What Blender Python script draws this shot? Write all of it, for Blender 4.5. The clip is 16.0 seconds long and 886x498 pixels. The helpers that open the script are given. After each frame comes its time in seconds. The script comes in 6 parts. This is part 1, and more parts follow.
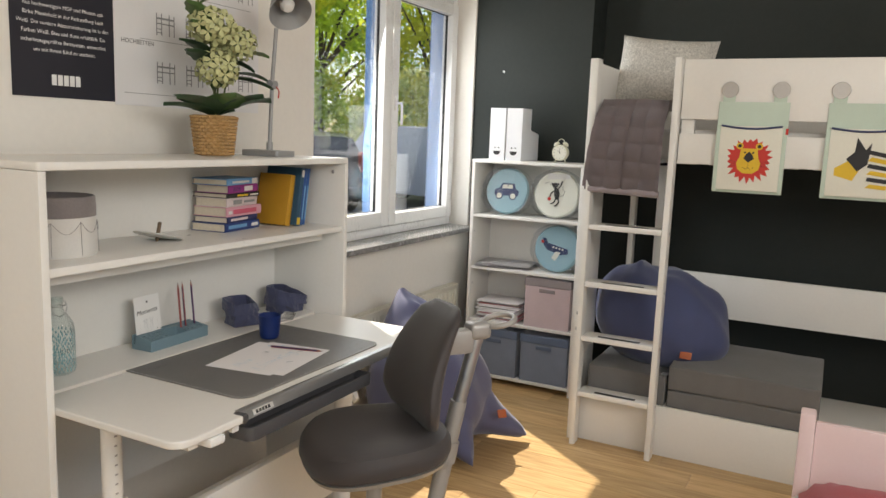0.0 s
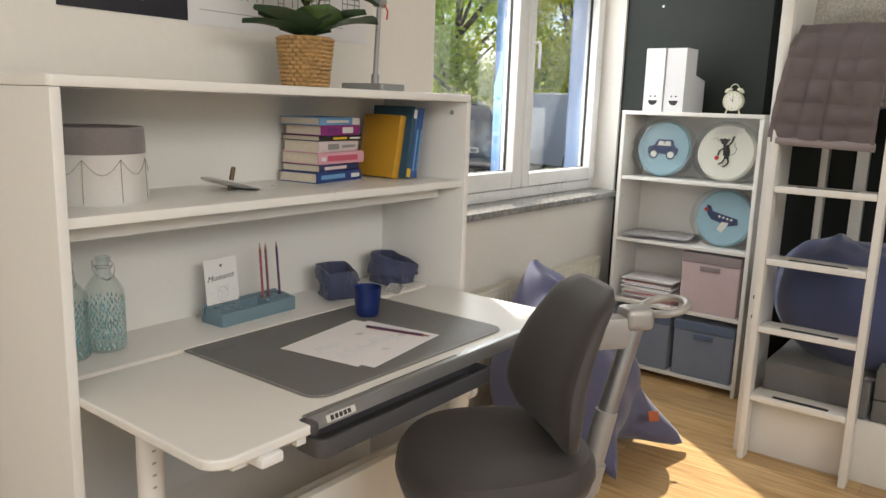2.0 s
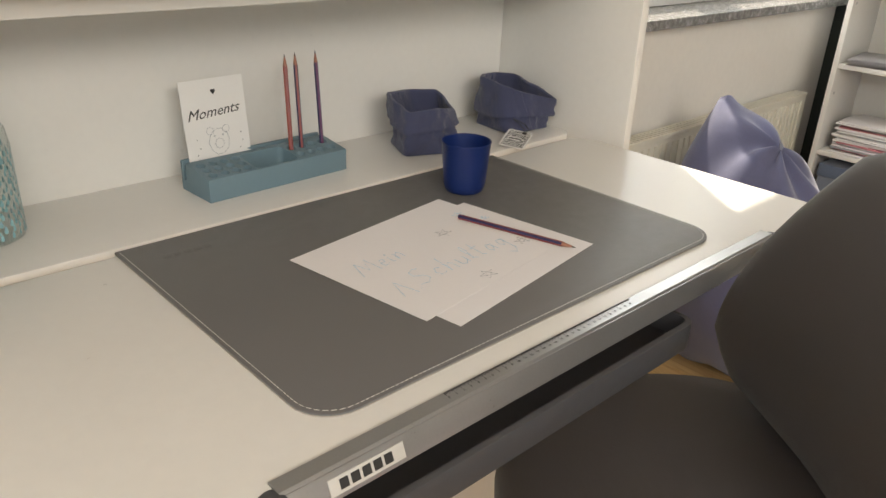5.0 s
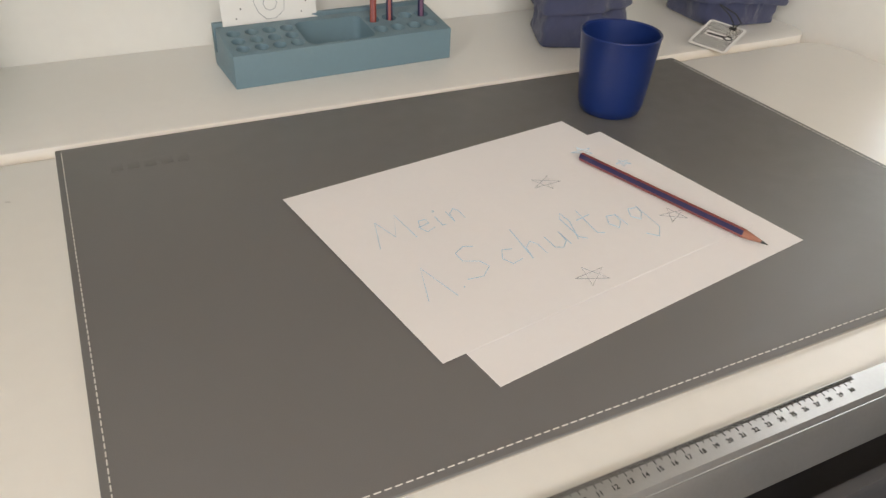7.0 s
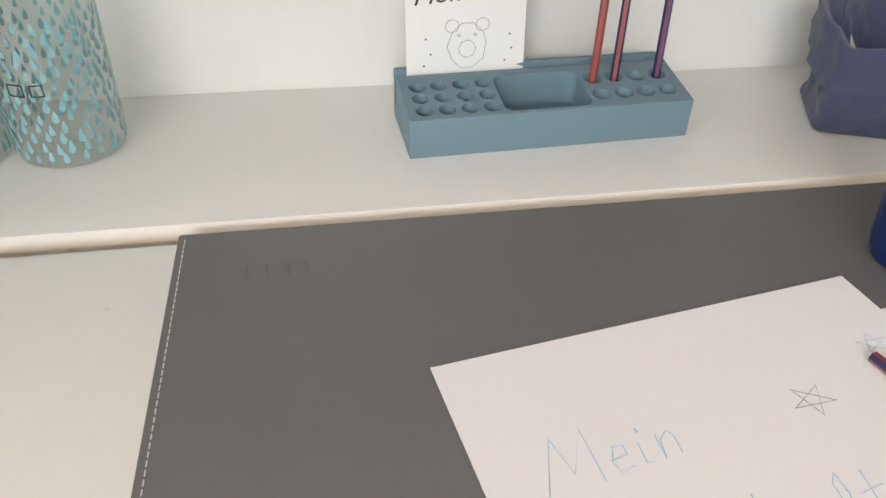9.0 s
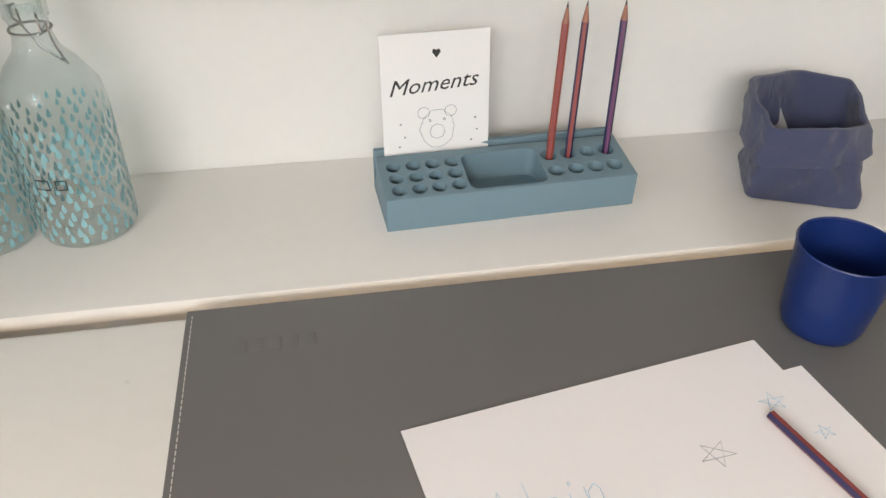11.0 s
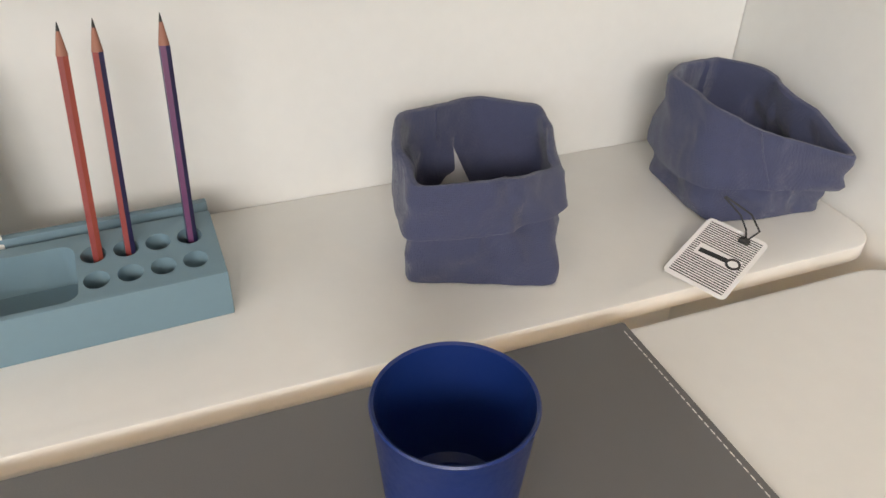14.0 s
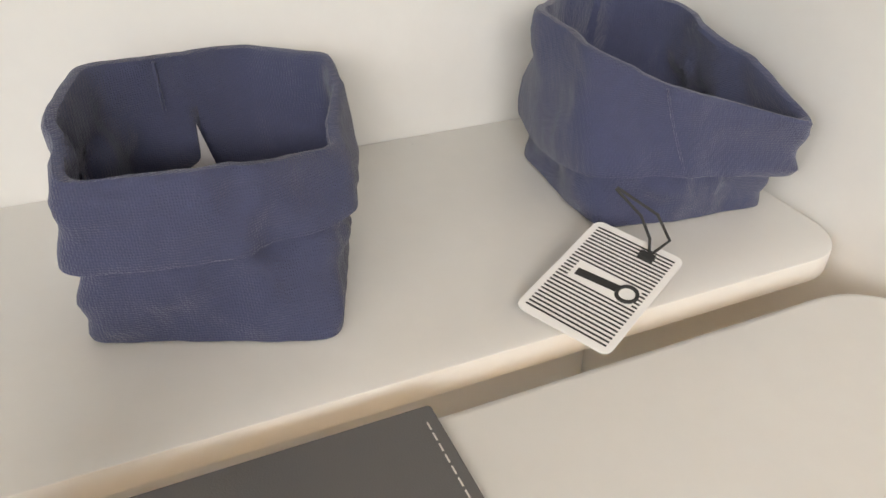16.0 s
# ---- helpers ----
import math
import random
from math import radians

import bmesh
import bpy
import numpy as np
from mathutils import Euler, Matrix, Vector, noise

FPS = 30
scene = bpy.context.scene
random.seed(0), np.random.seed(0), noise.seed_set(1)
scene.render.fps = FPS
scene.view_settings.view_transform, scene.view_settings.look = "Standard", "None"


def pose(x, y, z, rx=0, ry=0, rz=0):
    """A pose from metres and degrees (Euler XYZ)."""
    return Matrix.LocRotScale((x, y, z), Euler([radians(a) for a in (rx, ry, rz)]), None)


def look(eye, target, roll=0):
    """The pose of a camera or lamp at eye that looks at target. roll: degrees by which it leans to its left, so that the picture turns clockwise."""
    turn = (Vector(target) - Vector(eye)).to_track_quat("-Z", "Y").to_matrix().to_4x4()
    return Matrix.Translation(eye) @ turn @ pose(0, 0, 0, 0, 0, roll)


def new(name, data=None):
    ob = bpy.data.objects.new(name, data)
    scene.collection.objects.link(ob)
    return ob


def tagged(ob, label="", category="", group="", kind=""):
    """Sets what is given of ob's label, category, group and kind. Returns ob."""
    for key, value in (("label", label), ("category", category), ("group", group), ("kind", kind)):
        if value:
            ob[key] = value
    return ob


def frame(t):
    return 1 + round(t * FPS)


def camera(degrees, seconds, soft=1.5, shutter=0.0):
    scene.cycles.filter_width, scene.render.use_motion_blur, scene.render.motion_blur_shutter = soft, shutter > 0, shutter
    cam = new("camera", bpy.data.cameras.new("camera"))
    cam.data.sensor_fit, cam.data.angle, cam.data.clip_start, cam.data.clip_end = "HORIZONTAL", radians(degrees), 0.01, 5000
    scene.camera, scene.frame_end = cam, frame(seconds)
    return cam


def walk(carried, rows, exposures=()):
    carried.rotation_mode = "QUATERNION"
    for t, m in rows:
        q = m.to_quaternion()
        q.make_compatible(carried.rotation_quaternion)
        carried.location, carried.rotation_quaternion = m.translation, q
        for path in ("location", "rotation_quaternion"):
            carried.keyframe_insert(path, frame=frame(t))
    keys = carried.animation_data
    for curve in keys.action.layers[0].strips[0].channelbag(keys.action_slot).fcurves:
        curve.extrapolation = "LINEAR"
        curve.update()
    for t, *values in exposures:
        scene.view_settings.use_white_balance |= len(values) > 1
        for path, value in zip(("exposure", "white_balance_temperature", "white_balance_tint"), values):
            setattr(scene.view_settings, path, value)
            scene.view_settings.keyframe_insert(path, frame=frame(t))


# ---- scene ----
cam = camera(60.8, 16.0)
PATH = [
    (0, (2.048, -1.187, 1.525), (1.141, 0.571, 1.23), 2.2),
    (0.5, (2.011, -1.069, 1.493), (1.008, 0.637, 1.2), 2.2),
    (1, (1.968, -0.969, 1.46), (0.866, 0.673, 1.163), 2.2),
    (1.5, (1.87, -0.825, 1.434), (0.703, 0.766, 1.112), 2.1),
    (2, (1.759, -0.688, 1.397), (0.564, 0.871, 1.02), 1.9),
    (2.5, (1.678, -0.601, 1.358), (0.483, 0.932, 0.887), 1.8),
    (3, (1.593, -0.502, 1.329), (0.408, 1.009, 0.768), 1.8),
    (3.2, (1.548, -0.448, 1.32), (0.37, 1.055, 0.726), 1.8),
    (5.5, (1.088, 0.093, 1.204), (-0.274, 1.234, 0.286), 2.5),
    (6, (1.028, 0.18, 1.18), (-0.368, 1.2, 0.175), 2.4),
    (6.5, (0.966, 0.267, 1.154), (-0.464, 1.163, 0.081), 2.5),
    (7, (0.932, 0.321, 1.123), (-0.539, 1.081, 0.002), 2.7),
    (7.5, (0.898, 0.351, 1.106), (-0.606, 0.964, -0.061), 2.9),
    (8, (0.845, 0.362, 1.097), (-0.685, 0.847, -0.097), 2.8),
    (8.5, (0.774, 0.381, 1.121), (-0.775, 0.753, -0.089), 2.4),
    (9, (0.72, 0.391, 1.136), (-0.847, 0.686, -0.072), 1.8),
    (9.2, (0.71, 0.389, 1.148), (-0.857, 0.668, -0.062), 1.9),
    (11.5, (0.769, 0.417, 1.241), (-0.811, 0.765, 0.065), 0.7),
    (12, (0.761, 0.447, 1.243), (-0.808, 0.876, 0.08), 0.6),
    (12.5, (0.74, 0.506, 1.232), (-0.815, 1.018, 0.084), 0.8),
    (13, (0.698, 0.581, 1.213), (-0.846, 1.155, 0.079), 1.2),
    (13.5, (0.65, 0.647, 1.182), (-0.89, 1.246, 0.055), 1.3),
    (14, (0.584, 0.702, 1.147), (-0.941, 1.319, 0.01), 1.5),
    (14.5, (0.533, 0.772, 1.109), (-1.001, 1.387, -0.017), 1.1),
    (15, (0.492, 0.827, 1.065), (-1.043, 1.465, -0.047), 1.3),
    (15.5, (0.466, 0.863, 1.038), (-1.059, 1.528, -0.073), 1.4),
    (16, (0.458, 0.882, 1.033), (-1.053, 1.575, -0.08), 1.2),
]
walk(cam, [(t, look(eye, target, roll)) for t, eye, target, roll in PATH],
     [(0.0, 0.44, 6900, 10), (3.2, 0.52, 7000, 10), (5.5, 0.80, 7300, 10), (7.0, 1.00, 7000, 10), (9.0, 1.32, 6550, 10), (12.5, 1.33, 6750, 11), (16.0, 1.48, 6850, 11)])

# ---- world, sun and window light ----
SUN_EL, SUN_DIR = 50.5, Vector((0.80, -0.60, 0.0)).normalized()   # the way the light travels over the floor
world = bpy.data.worlds.new("sky")
scene.world = world
world.use_nodes = True
wn = world.node_tree
sky = wn.nodes.new("ShaderNodeTexSky")
sky.sky_type, sky.sun_disc = "NISHITA", False
sky.sun_elevation = radians(SUN_EL)
sky.sun_rotation = math.atan2(-SUN_DIR.x, -SUN_DIR.y)
wn.nodes["Background"].inputs["Strength"].default_value = 0.15
wn.links.new(sky.outputs[0], wn.nodes["Background"].inputs[0])
sun = new("sun", bpy.data.lights.new("sun", "SUN"))
sun.data.energy, sun.data.angle, sun.data.color = 5.0, radians(0.6), (1.0, 0.93, 0.82)
way = Vector((SUN_DIR.x * math.cos(radians(SUN_EL)), SUN_DIR.y * math.cos(radians(SUN_EL)), -math.sin(radians(SUN_EL))))
sun.matrix_world = look((-6, 6, 12), Vector((-6, 6, 12)) + way)


def area(name, eye, target, w, h, power, colour):
    lamp = new(name, bpy.data.lights.new(name, "AREA"))
    lamp.data.shape, lamp.data.size, lamp.data.size_y = "RECTANGLE", w, h
    lamp.data.energy, lamp.data.color = power, colour
    lamp.matrix_world = look(eye, target)
    return lamp


# sky light in the window beside the desk, and fill from assumed, unseen shop windows behind
area("window_light", (-0.30, 2.48, 1.75), (1.0, 2.48, 1.45), 1.3, 1.2, 18, (0.93, 0.97, 1.0))
area("assumed_window_fill", (2.6, -2.93, 2.55), (2.2, 0.0, 1.0), 2.3, 0.9, 18, (1.0, 0.97, 0.93))
area("assumed_window_fill", (4.13, -0.6, 2.55), (1.0, 0.6, 0.75), 2.3, 0.9, 44, (1.0, 0.97, 0.93))


# ---- materials ----
def mat(name, colour, rough=0.5, metal=0.0, spots=0.0, scale=8.0, bump=0.0, bump_scale=200.0, **more):
    """A surface with broad and fine variation of its colour and a fine relief."""
    m = bpy.data.materials.new(name)
    m.use_nodes = True
    t = m.node_tree
    b = t.nodes["Principled BSDF"]
    b.inputs["Base Color"].default_value = (*colour, 1)
    b.inputs["Roughness"].default_value, b.inputs["Metallic"].default_value = rough, metal
    for key, value in more.items():
        b.inputs[key.replace("_", " ")].default_value = value
    co = t.nodes.new("ShaderNodeTexCoord").outputs["Object"]
    if spots:
        n1, n2 = t.nodes.new("ShaderNodeTexNoise"), t.nodes.new("ShaderNodeTexNoise")
        n1.inputs["Scale"].default_value, n1.inputs["Detail"].default_value = scale, 4
        n2.inputs["Scale"].default_value, n2.inputs["Detail"].default_value = scale * 14, 3
        for n in (n1, n2):
            t.links.new(co, n.inputs["Vector"])
        add = t.nodes.new("ShaderNodeMath")
        add.operation = "ADD"
        t.links.new(n1.outputs["Fac"], add.inputs[0])
        t.links.new(n2.outputs["Fac"], add.inputs[1])
        rng = t.nodes.new("ShaderNodeMapRange")
        rng.inputs["From Min"].default_value, rng.inputs["From Max"].default_value = 0.6, 1.4
        rng.inputs["To Min"].default_value, rng.inputs["To Max"].default_value = 1 - spots, 1 + spots
        t.links.new(add.outputs[0], rng.inputs["Value"])
        mul = t.nodes.new("ShaderNodeVectorMath")
        mul.operation = "SCALE"
        mul.inputs[0].default_value = colour
        t.links.new(rng.outputs[0], mul.inputs["Scale"])
        t.links.new(mul.outputs[0], b.inputs["Base Color"])
        rr = t.nodes.new("ShaderNodeMapRange")
        rr.inputs["From Min"].default_value, rr.inputs["From Max"].default_value = 0.6, 1.4
        rr.inputs["To Min"].default_value, rr.inputs["To Max"].default_value = max(0.02, rough - 0.07), min(1, rough + 0.07)
        t.links.new(add.outputs[0], rr.inputs["Value"])
        t.links.new(rr.outputs[0], b.inputs["Roughness"])
    if bump:
        n3, bp = t.nodes.new("ShaderNodeTexNoise"), t.nodes.new("ShaderNodeBump")
        n3.inputs["Scale"].default_value, n3.inputs["Detail"].default_value = bump_scale, 3
        bp.inputs["Strength"].default_value, bp.inputs["Distance"].default_value = bump, 0.002
        t.links.new(co, n3.inputs["Vector"])
        t.links.new(n3.outputs["Fac"], bp.inputs["Height"])
        t.links.new(bp.outputs[0], b.inputs["Normal"])
    return m


def cloth(name, colour, pitch=900.0, rough=0.9, depth=0.5, spots=0.12, sheen=0.3):
    """Woven cloth: two crossed bands of threads over a mottled dye."""
    m = mat(name, colour, rough, spots=spots, scale=14)
    t = m.node_tree
    b = t.nodes["Principled BSDF"]
    b.inputs["Sheen Weight"].default_value = sheen
    co = t.nodes["Texture Coordinate"].outputs["Object"]
    weave = t.nodes.new("ShaderNodeTexVoronoi")
    weave.inputs["Scale"].default_value, weave.inputs["Randomness"].default_value = pitch, 0.35
    t.links.new(co, weave.inputs["Vector"])
    a = weave.outputs["Distance"]
    bp = t.nodes.new("ShaderNodeBump")
    bp.inputs["Strength"].default_value, bp.inputs["Distance"].default_value = depth, 0.0006
    t.links.new(a, bp.inputs["Height"])
    t.links.new(bp.outputs[0], b.inputs["Normal"])
    return m


def glass(name, colour=(1, 1, 1), rough=0.0):
    """Thin pane: mostly clear, with a mirror gloss."""
    m = bpy.data.materials.new(name)
    m.use_nodes = True
    t = m.node_tree
    out, clear, gloss, mix, fr = t.nodes["Material Output"], t.nodes.new("ShaderNodeBsdfTransparent"), t.nodes.new("ShaderNodeBsdfGlossy"), t.nodes.new("ShaderNodeMixShader"), t.nodes.new("ShaderNodeLayerWeight")
    clear.inputs[0].default_value = (*colour, 1)
    gloss.inputs["Roughness"].default_value = rough
    fr.inputs["Blend"].default_value = 0.18
    t.links.new(fr.outputs["Facing"], mix.inputs[0])
    t.links.new(clear.outputs[0], mix.inputs[1])
    t.links.new(gloss.outputs[0], mix.inputs[2])
    t.links.new(mix.outputs[0], out.inputs[0])
    return m


def plank_mat():
    """Oak planks: each its own tone, with grain along its length."""
    m = bpy.data.materials.new("oak_plank")
    m.use_nodes = True
    t = m.node_tree
    b = t.nodes["Principled BSDF"]
    b.inputs["Roughness"].default_value = 0.36
    geo, info = t.nodes.new("ShaderNodeTexCoord"), t.nodes.new("ShaderNodeObjectInfo")
    mp, off = t.nodes.new("ShaderNodeMapping"), t.nodes.new("ShaderNodeVectorMath")
    mp.inputs["Scale"].default_value = (2.2, 30, 30)
    off.operation = "ADD"
    t.links.new(geo.outputs["Object"], mp.inputs["Vector"])
    t.links.new(mp.outputs[0], off.inputs[0])
    sc = t.nodes.new("ShaderNodeMath")
    sc.operation, sc.inputs[1].default_value = "MULTIPLY", 40.0
    t.links.new(info.outputs["Random"], sc.inputs[0])
    t.links.new(sc.outputs[0], off.inputs[1])
    n = t.nodes.new("ShaderNodeTexNoise")
    n.inputs["Scale"].default_value, n.inputs["Detail"].default_value, n.inputs["Distortion"].default_value = 1.4, 7, 1.2
    t.links.new(off.outputs[0], n.inputs["Vector"])
    ramp = t.nodes.new("ShaderNodeValToRGB")
    ramp.color_ramp.elements[0].position, ramp.color_ramp.elements[1].position = 0.28, 0.75
    ramp.color_ramp.elements[0].color = (0.40, 0.235, 0.095, 1)
    ramp.color_ramp.elements[1].color = (0.68, 0.475, 0.235, 1)
    t.links.new(n.outputs["Fac"], ramp.inputs[0])
    hs, tone = t.nodes.new("ShaderNodeHueSaturation"), t.nodes.new("ShaderNodeMapRange")
    tone.inputs["To Min"].default_value, tone.inputs["To Max"].default_value = 0.78, 1.18
    t.links.new(info.outputs["Random"], tone.inputs["Value"])
    t.links.new(tone.outputs[0], hs.inputs["Value"])
    t.links.new(ramp.outputs[0], hs.inputs["Color"])
    t.links.new(hs.outputs[0], b.inputs["Base Color"])
    bp = t.nodes.new("ShaderNodeBump")
    bp.inputs["Strength"].default_value, bp.inputs["Distance"].default_value = 0.15, 0.001
    t.links.new(n.outputs["Fac"], bp.inputs["Height"])
    t.links.new(bp.outputs[0], b.inputs["Normal"])
    return m


LACQUER = mat("white_lacquer", (0.78, 0.765, 0.73), 0.34, spots=0.02, scale=5, bump=0.02, bump_scale=500)
PLASTER = mat("cream_plaster", (0.76, 0.73, 0.68), 0.85, spots=0.03, scale=3, bump=0.25, bump_scale=260)
DARKPAINT = mat("dark_green_paint", (0.012, 0.017, 0.015), 0.7, spots=0.10, scale=2.5, bump=0.2, bump_scale=300)
CEIL = mat("ceiling_white", (0.80, 0.79, 0.77), 0.9, spots=0.02, bump=0.15)
PLANK = plank_mat()
SUBFLOOR = mat("joint_dark", (0.10, 0.055, 0.025), 0.8, spots=0.1)
GRANITE = mat("granite", (0.23, 0.225, 0.22), 0.25, spots=0.75, scale=60)
PVC = mat("white_pvc", (0.82, 0.82, 0.81), 0.3, spots=0.015, scale=6)
BLUEFRAME = mat("blue_paint", (0.16, 0.32, 0.62), 0.4, spots=0.06)
RUBBER = mat("black_rubber", (0.02, 0.02, 0.02), 0.6, spots=0.1)
STEEL = mat("brushed_steel", (0.55, 0.55, 0.55), 0.3, 1.0, spots=0.06, scale=30)
ALU = mat("grey_aluminium", (0.42, 0.425, 0.43), 0.34, 0.8, spots=0.05, scale=30)
GREYPOWDER = mat("grey_powder_coat", (0.40, 0.385, 0.365), 0.45, 0.35, spots=0.04, bump=0.05)
LAMPGREY = mat("lamp_grey", (0.30, 0.30, 0.30), 0.45, 0.2, spots=0.04)
TRAYGREY = mat("tray_grey", (0.070, 0.070, 0.076), 0.45, spots=0.05, bump=0.1, bump_scale=900)
TRAYIN = mat("tray_inside", (0.055, 0.055, 0.06), 0.6, spots=0.1)
PAD = mat("grey_leatherette", (0.150, 0.146, 0.145), 0.46, spots=0.03, scale=4, bump=0.14, bump_scale=1500)
PADEDGE = mat("pad_core", (0.42, 0.38, 0.33), 0.8, spots=0.05)
THREAD = mat("white_thread", (0.70, 0.68, 0.64), 0.8, spots=0.05)
PAPER = mat("white_paper", (0.83, 0.81, 0.82), 0.85, spots=0.012, scale=10)
CARDMAT = mat("white_card", (0.82, 0.81, 0.79), 0.7, spots=0.015, scale=20)
INK = mat("black_ink", (0.03, 0.03, 0.03), 0.7, spots=0.05)
GRAPHITE = mat("graphite_line", (0.30, 0.31, 0.34), 0.7, spots=0.2, scale=60)
BLUELINE = mat("blue_crayon", (0.40, 0.58, 0.72), 0.8, spots=0.25, scale=80)
CUPBLUE = mat("cobalt_melamine", (0.006, 0.022, 0.120), 0.36, spots=0.04, scale=20, bump=0.03)
SILICONE = mat("dusty_blue_silicone", (0.150, 0.232, 0.275), 0.55, spots=0.04, scale=12, bump=0.06, bump_scale=1400)
BASKETBLUE = cloth("navy_canvas", (0.048, 0.055, 0.112), 850, 0.85, 1.0, 0.12, 0.25)
BAGBLUE = cloth("beanbag_blue", (0.058, 0.072, 0.160), 900, 0.85, 0.25, 0.12, 0.3)
BAGLILAC = cloth("beanbag_lilac", (0.090, 0.096, 0.180), 900, 0.85, 0.25, 0.12, 0.3)
SEATFABRIC = cloth("seat_grey_fabric", (0.150, 0.145, 0.140), 700, 0.92, 0.4, 0.10, 0.2)
CHAIRMESH = cloth("chair_fabric", (0.047, 0.040, 0.040), 1500, 0.62, 0.45, 0.08, 0.12)
QUILT = cloth("quilt_mauve", (0.27, 0.225, 0.235), 900, 0.8, 0.3, 0.08, 0.4)
FELT = cloth("grey_felt", (0.215, 0.190, 0.190), 700, 0.95, 0.4, 0.12, 0.3)
LINEN = cloth("white_linen", (0.66, 0.64, 0.61), 900, 0.9, 0.3, 0.05, 0.2)
MINT = cloth("mint_canvas", (0.52, 0.62, 0.53), 1100, 0.9, 0.3, 0.05, 0.2)
PINKCLOTH = cloth("coral_cloth", (0.62, 0.14, 0.16), 900, 0.9, 0.3, 0.08, 0.3)
PINKLACQ = mat("pink_lacquer", (0.74, 0.58, 0.57), 0.4, spots=0.02)
BOXPINK = cloth("pink_canvas", (0.55, 0.43, 0.44), 900, 0.9, 0.3, 0.06)
BOXGREY = cloth("blue_grey_canvas", (0.20, 0.23, 0.30), 900, 0.9, 0.3, 0.08)
BOXLID = cloth("slate_canvas", (0.105, 0.140, 0.215), 900, 0.9, 0.3, 0.08)
LIDMAUVE = cloth("mauve_canvas", (0.26, 0.22, 0.225), 900, 0.9, 0.3, 0.08)
WICKER = mat("wicker", (0.42, 0.25, 0.10), 0.65, spots=0.35, scale=40)
LEAFDARK = mat("leaf_dark", (0.030, 0.072, 0.032), 0.5, spots=0.25, scale=25)
LEAFMID = mat("leaf_mid", (0.095, 0.17, 0.055), 0.5, spots=0.25, scale=25)
PETAL = mat("petal", (0.47, 0.48, 0.24), 0.7, spots=0.22, scale=50)
STEM = mat("stem", (0.10, 0.12, 0.04), 0.6, spots=0.2, scale=30)
TOPWOOD = mat("dark_wood", (0.12, 0.075, 0.04), 0.5, spots=0.2, scale=30)
DISCGREY = mat("grey_lacquer", (0.62, 0.61, 0.58), 0.35, spots=0.03)
POSTERDARK = mat("poster_dark", (0.020, 0.020, 0.030), 0.42, spots=0.05)
POSTERWHITE = mat("poster_white", (0.72, 0.71, 0.72), 0.42, spots=0.015)
POSTERTEXT = mat("poster_print_white", (0.75, 0.75, 0.75), 0.45, spots=0.02)
SKETCH = mat("poster_print_grey", (0.25, 0.25, 0.26), 0.45, spots=0.05)
CLEAR = glass("window_glass")
BOTTLE = glass("bottle_glass", (0.93, 0.965, 0.96), 0.03)
FOIL = glass("plastic_foil", (0.93, 0.94, 0.95), 0.12)
DROP = mat("drop_print", (0.24, 0.45, 0.49), 0.5, spots=0.15, scale=40)
RED = mat("red", (0.55, 0.035, 0.025), 0.6, spots=0.05)
YELLOW = mat("yellow", (0.70, 0.46, 0.03), 0.6, spots=0.05)
BLACK = mat("black", (0.012, 0.012, 0.014), 0.55, spots=0.1)
ORANGE = mat("orange_leather", (0.40, 0.10, 0.03), 0.6, spots=0.15, scale=60)
SKYBLUE = mat("sky_blue_print", (0.30, 0.47, 0.54), 0.6, spots=0.04)
NAVY = mat("navy_print", (0.03, 0.045, 0.12), 0.6, spots=0.05)
CREAM = mat("cream_print", (0.72, 0.71, 0.62), 0.6, spots=0.03)
PAGES = mat("book_pages", (0.66, 0.58, 0.46), 0.9, spots=0.10, scale=120)
MAGNET = mat("magnet_steel", (0.45, 0.43, 0.41), 0.4, 0.4, spots=0.05)
RADIATOR = mat("radiator_cream", (0.70, 0.67, 0.58), 0.4, spots=0.02)
SPRINKLE = mat("speckled_cotton", (0.52, 0.50, 0.46), 0.9, spots=0.55, scale=110)


# ---- building helpers ----
def thing(name, m=None, label="", category="", group="", kind=""):
    ob = new(name)
    ob.empty_display_size = 0.05
    ob.matrix_world = m or Matrix()
    return tagged(ob, label, category, group, kind)


def mesh_of(bm, name, material, smooth=True):
    me = bpy.data.meshes.new(name)
    bmesh.ops.recalc_face_normals(bm, faces=bm.faces)
    bm.to_mesh(me)
    bm.free()
    for one in material if isinstance(material, (list, tuple)) else [material]:
        me.materials.append(one)
    for p in me.polygons:
        p.use_smooth = smooth
    if smooth:
        me.set_sharp_from_angle(angle=radians(38))
    return me


def part(name, bm, material, parent, label="", smooth=True, kind=""):
    ob = new(name, mesh_of(bm, name, material, smooth))
    ob.parent = parent
    return tagged(ob, label, "", "", kind)


def solo(name, bm, material, m, label, category, group="", kind="", smooth=True):
    ob = new(name, mesh_of(bm, name, material, smooth))
    ob.matrix_world = m
    return tagged(ob, label, category, group, kind)


def box(lo, hi, bevel=0.0, seg=2, bm=None):
    bm2 = bmesh.new()
    bmesh.ops.create_cube(bm2, size=1)
    size = [max(1e-5, b - a) for a, b in zip(lo, hi)]
    for v in bm2.verts:
        v.co = Vector([(a + b) / 2 + c * s for a, b, c, s in zip(lo, hi, v.co, size)])
    if bevel:
        bmesh.ops.bevel(bm2, geom=bm2.edges[:], offset=min(bevel, min(size) * 0.45), segments=seg, profile=0.6, affect="EDGES")
    return join(bm, bm2) if bm else bm2


def join(bm, other, m=None):
    me = bpy.data.meshes.new("tmp")
    other.to_mesh(me)
    other.free()
    if m:
        me.transform(m)
    bm.from_mesh(me)
    bpy.data.meshes.remove(me)
    return bm


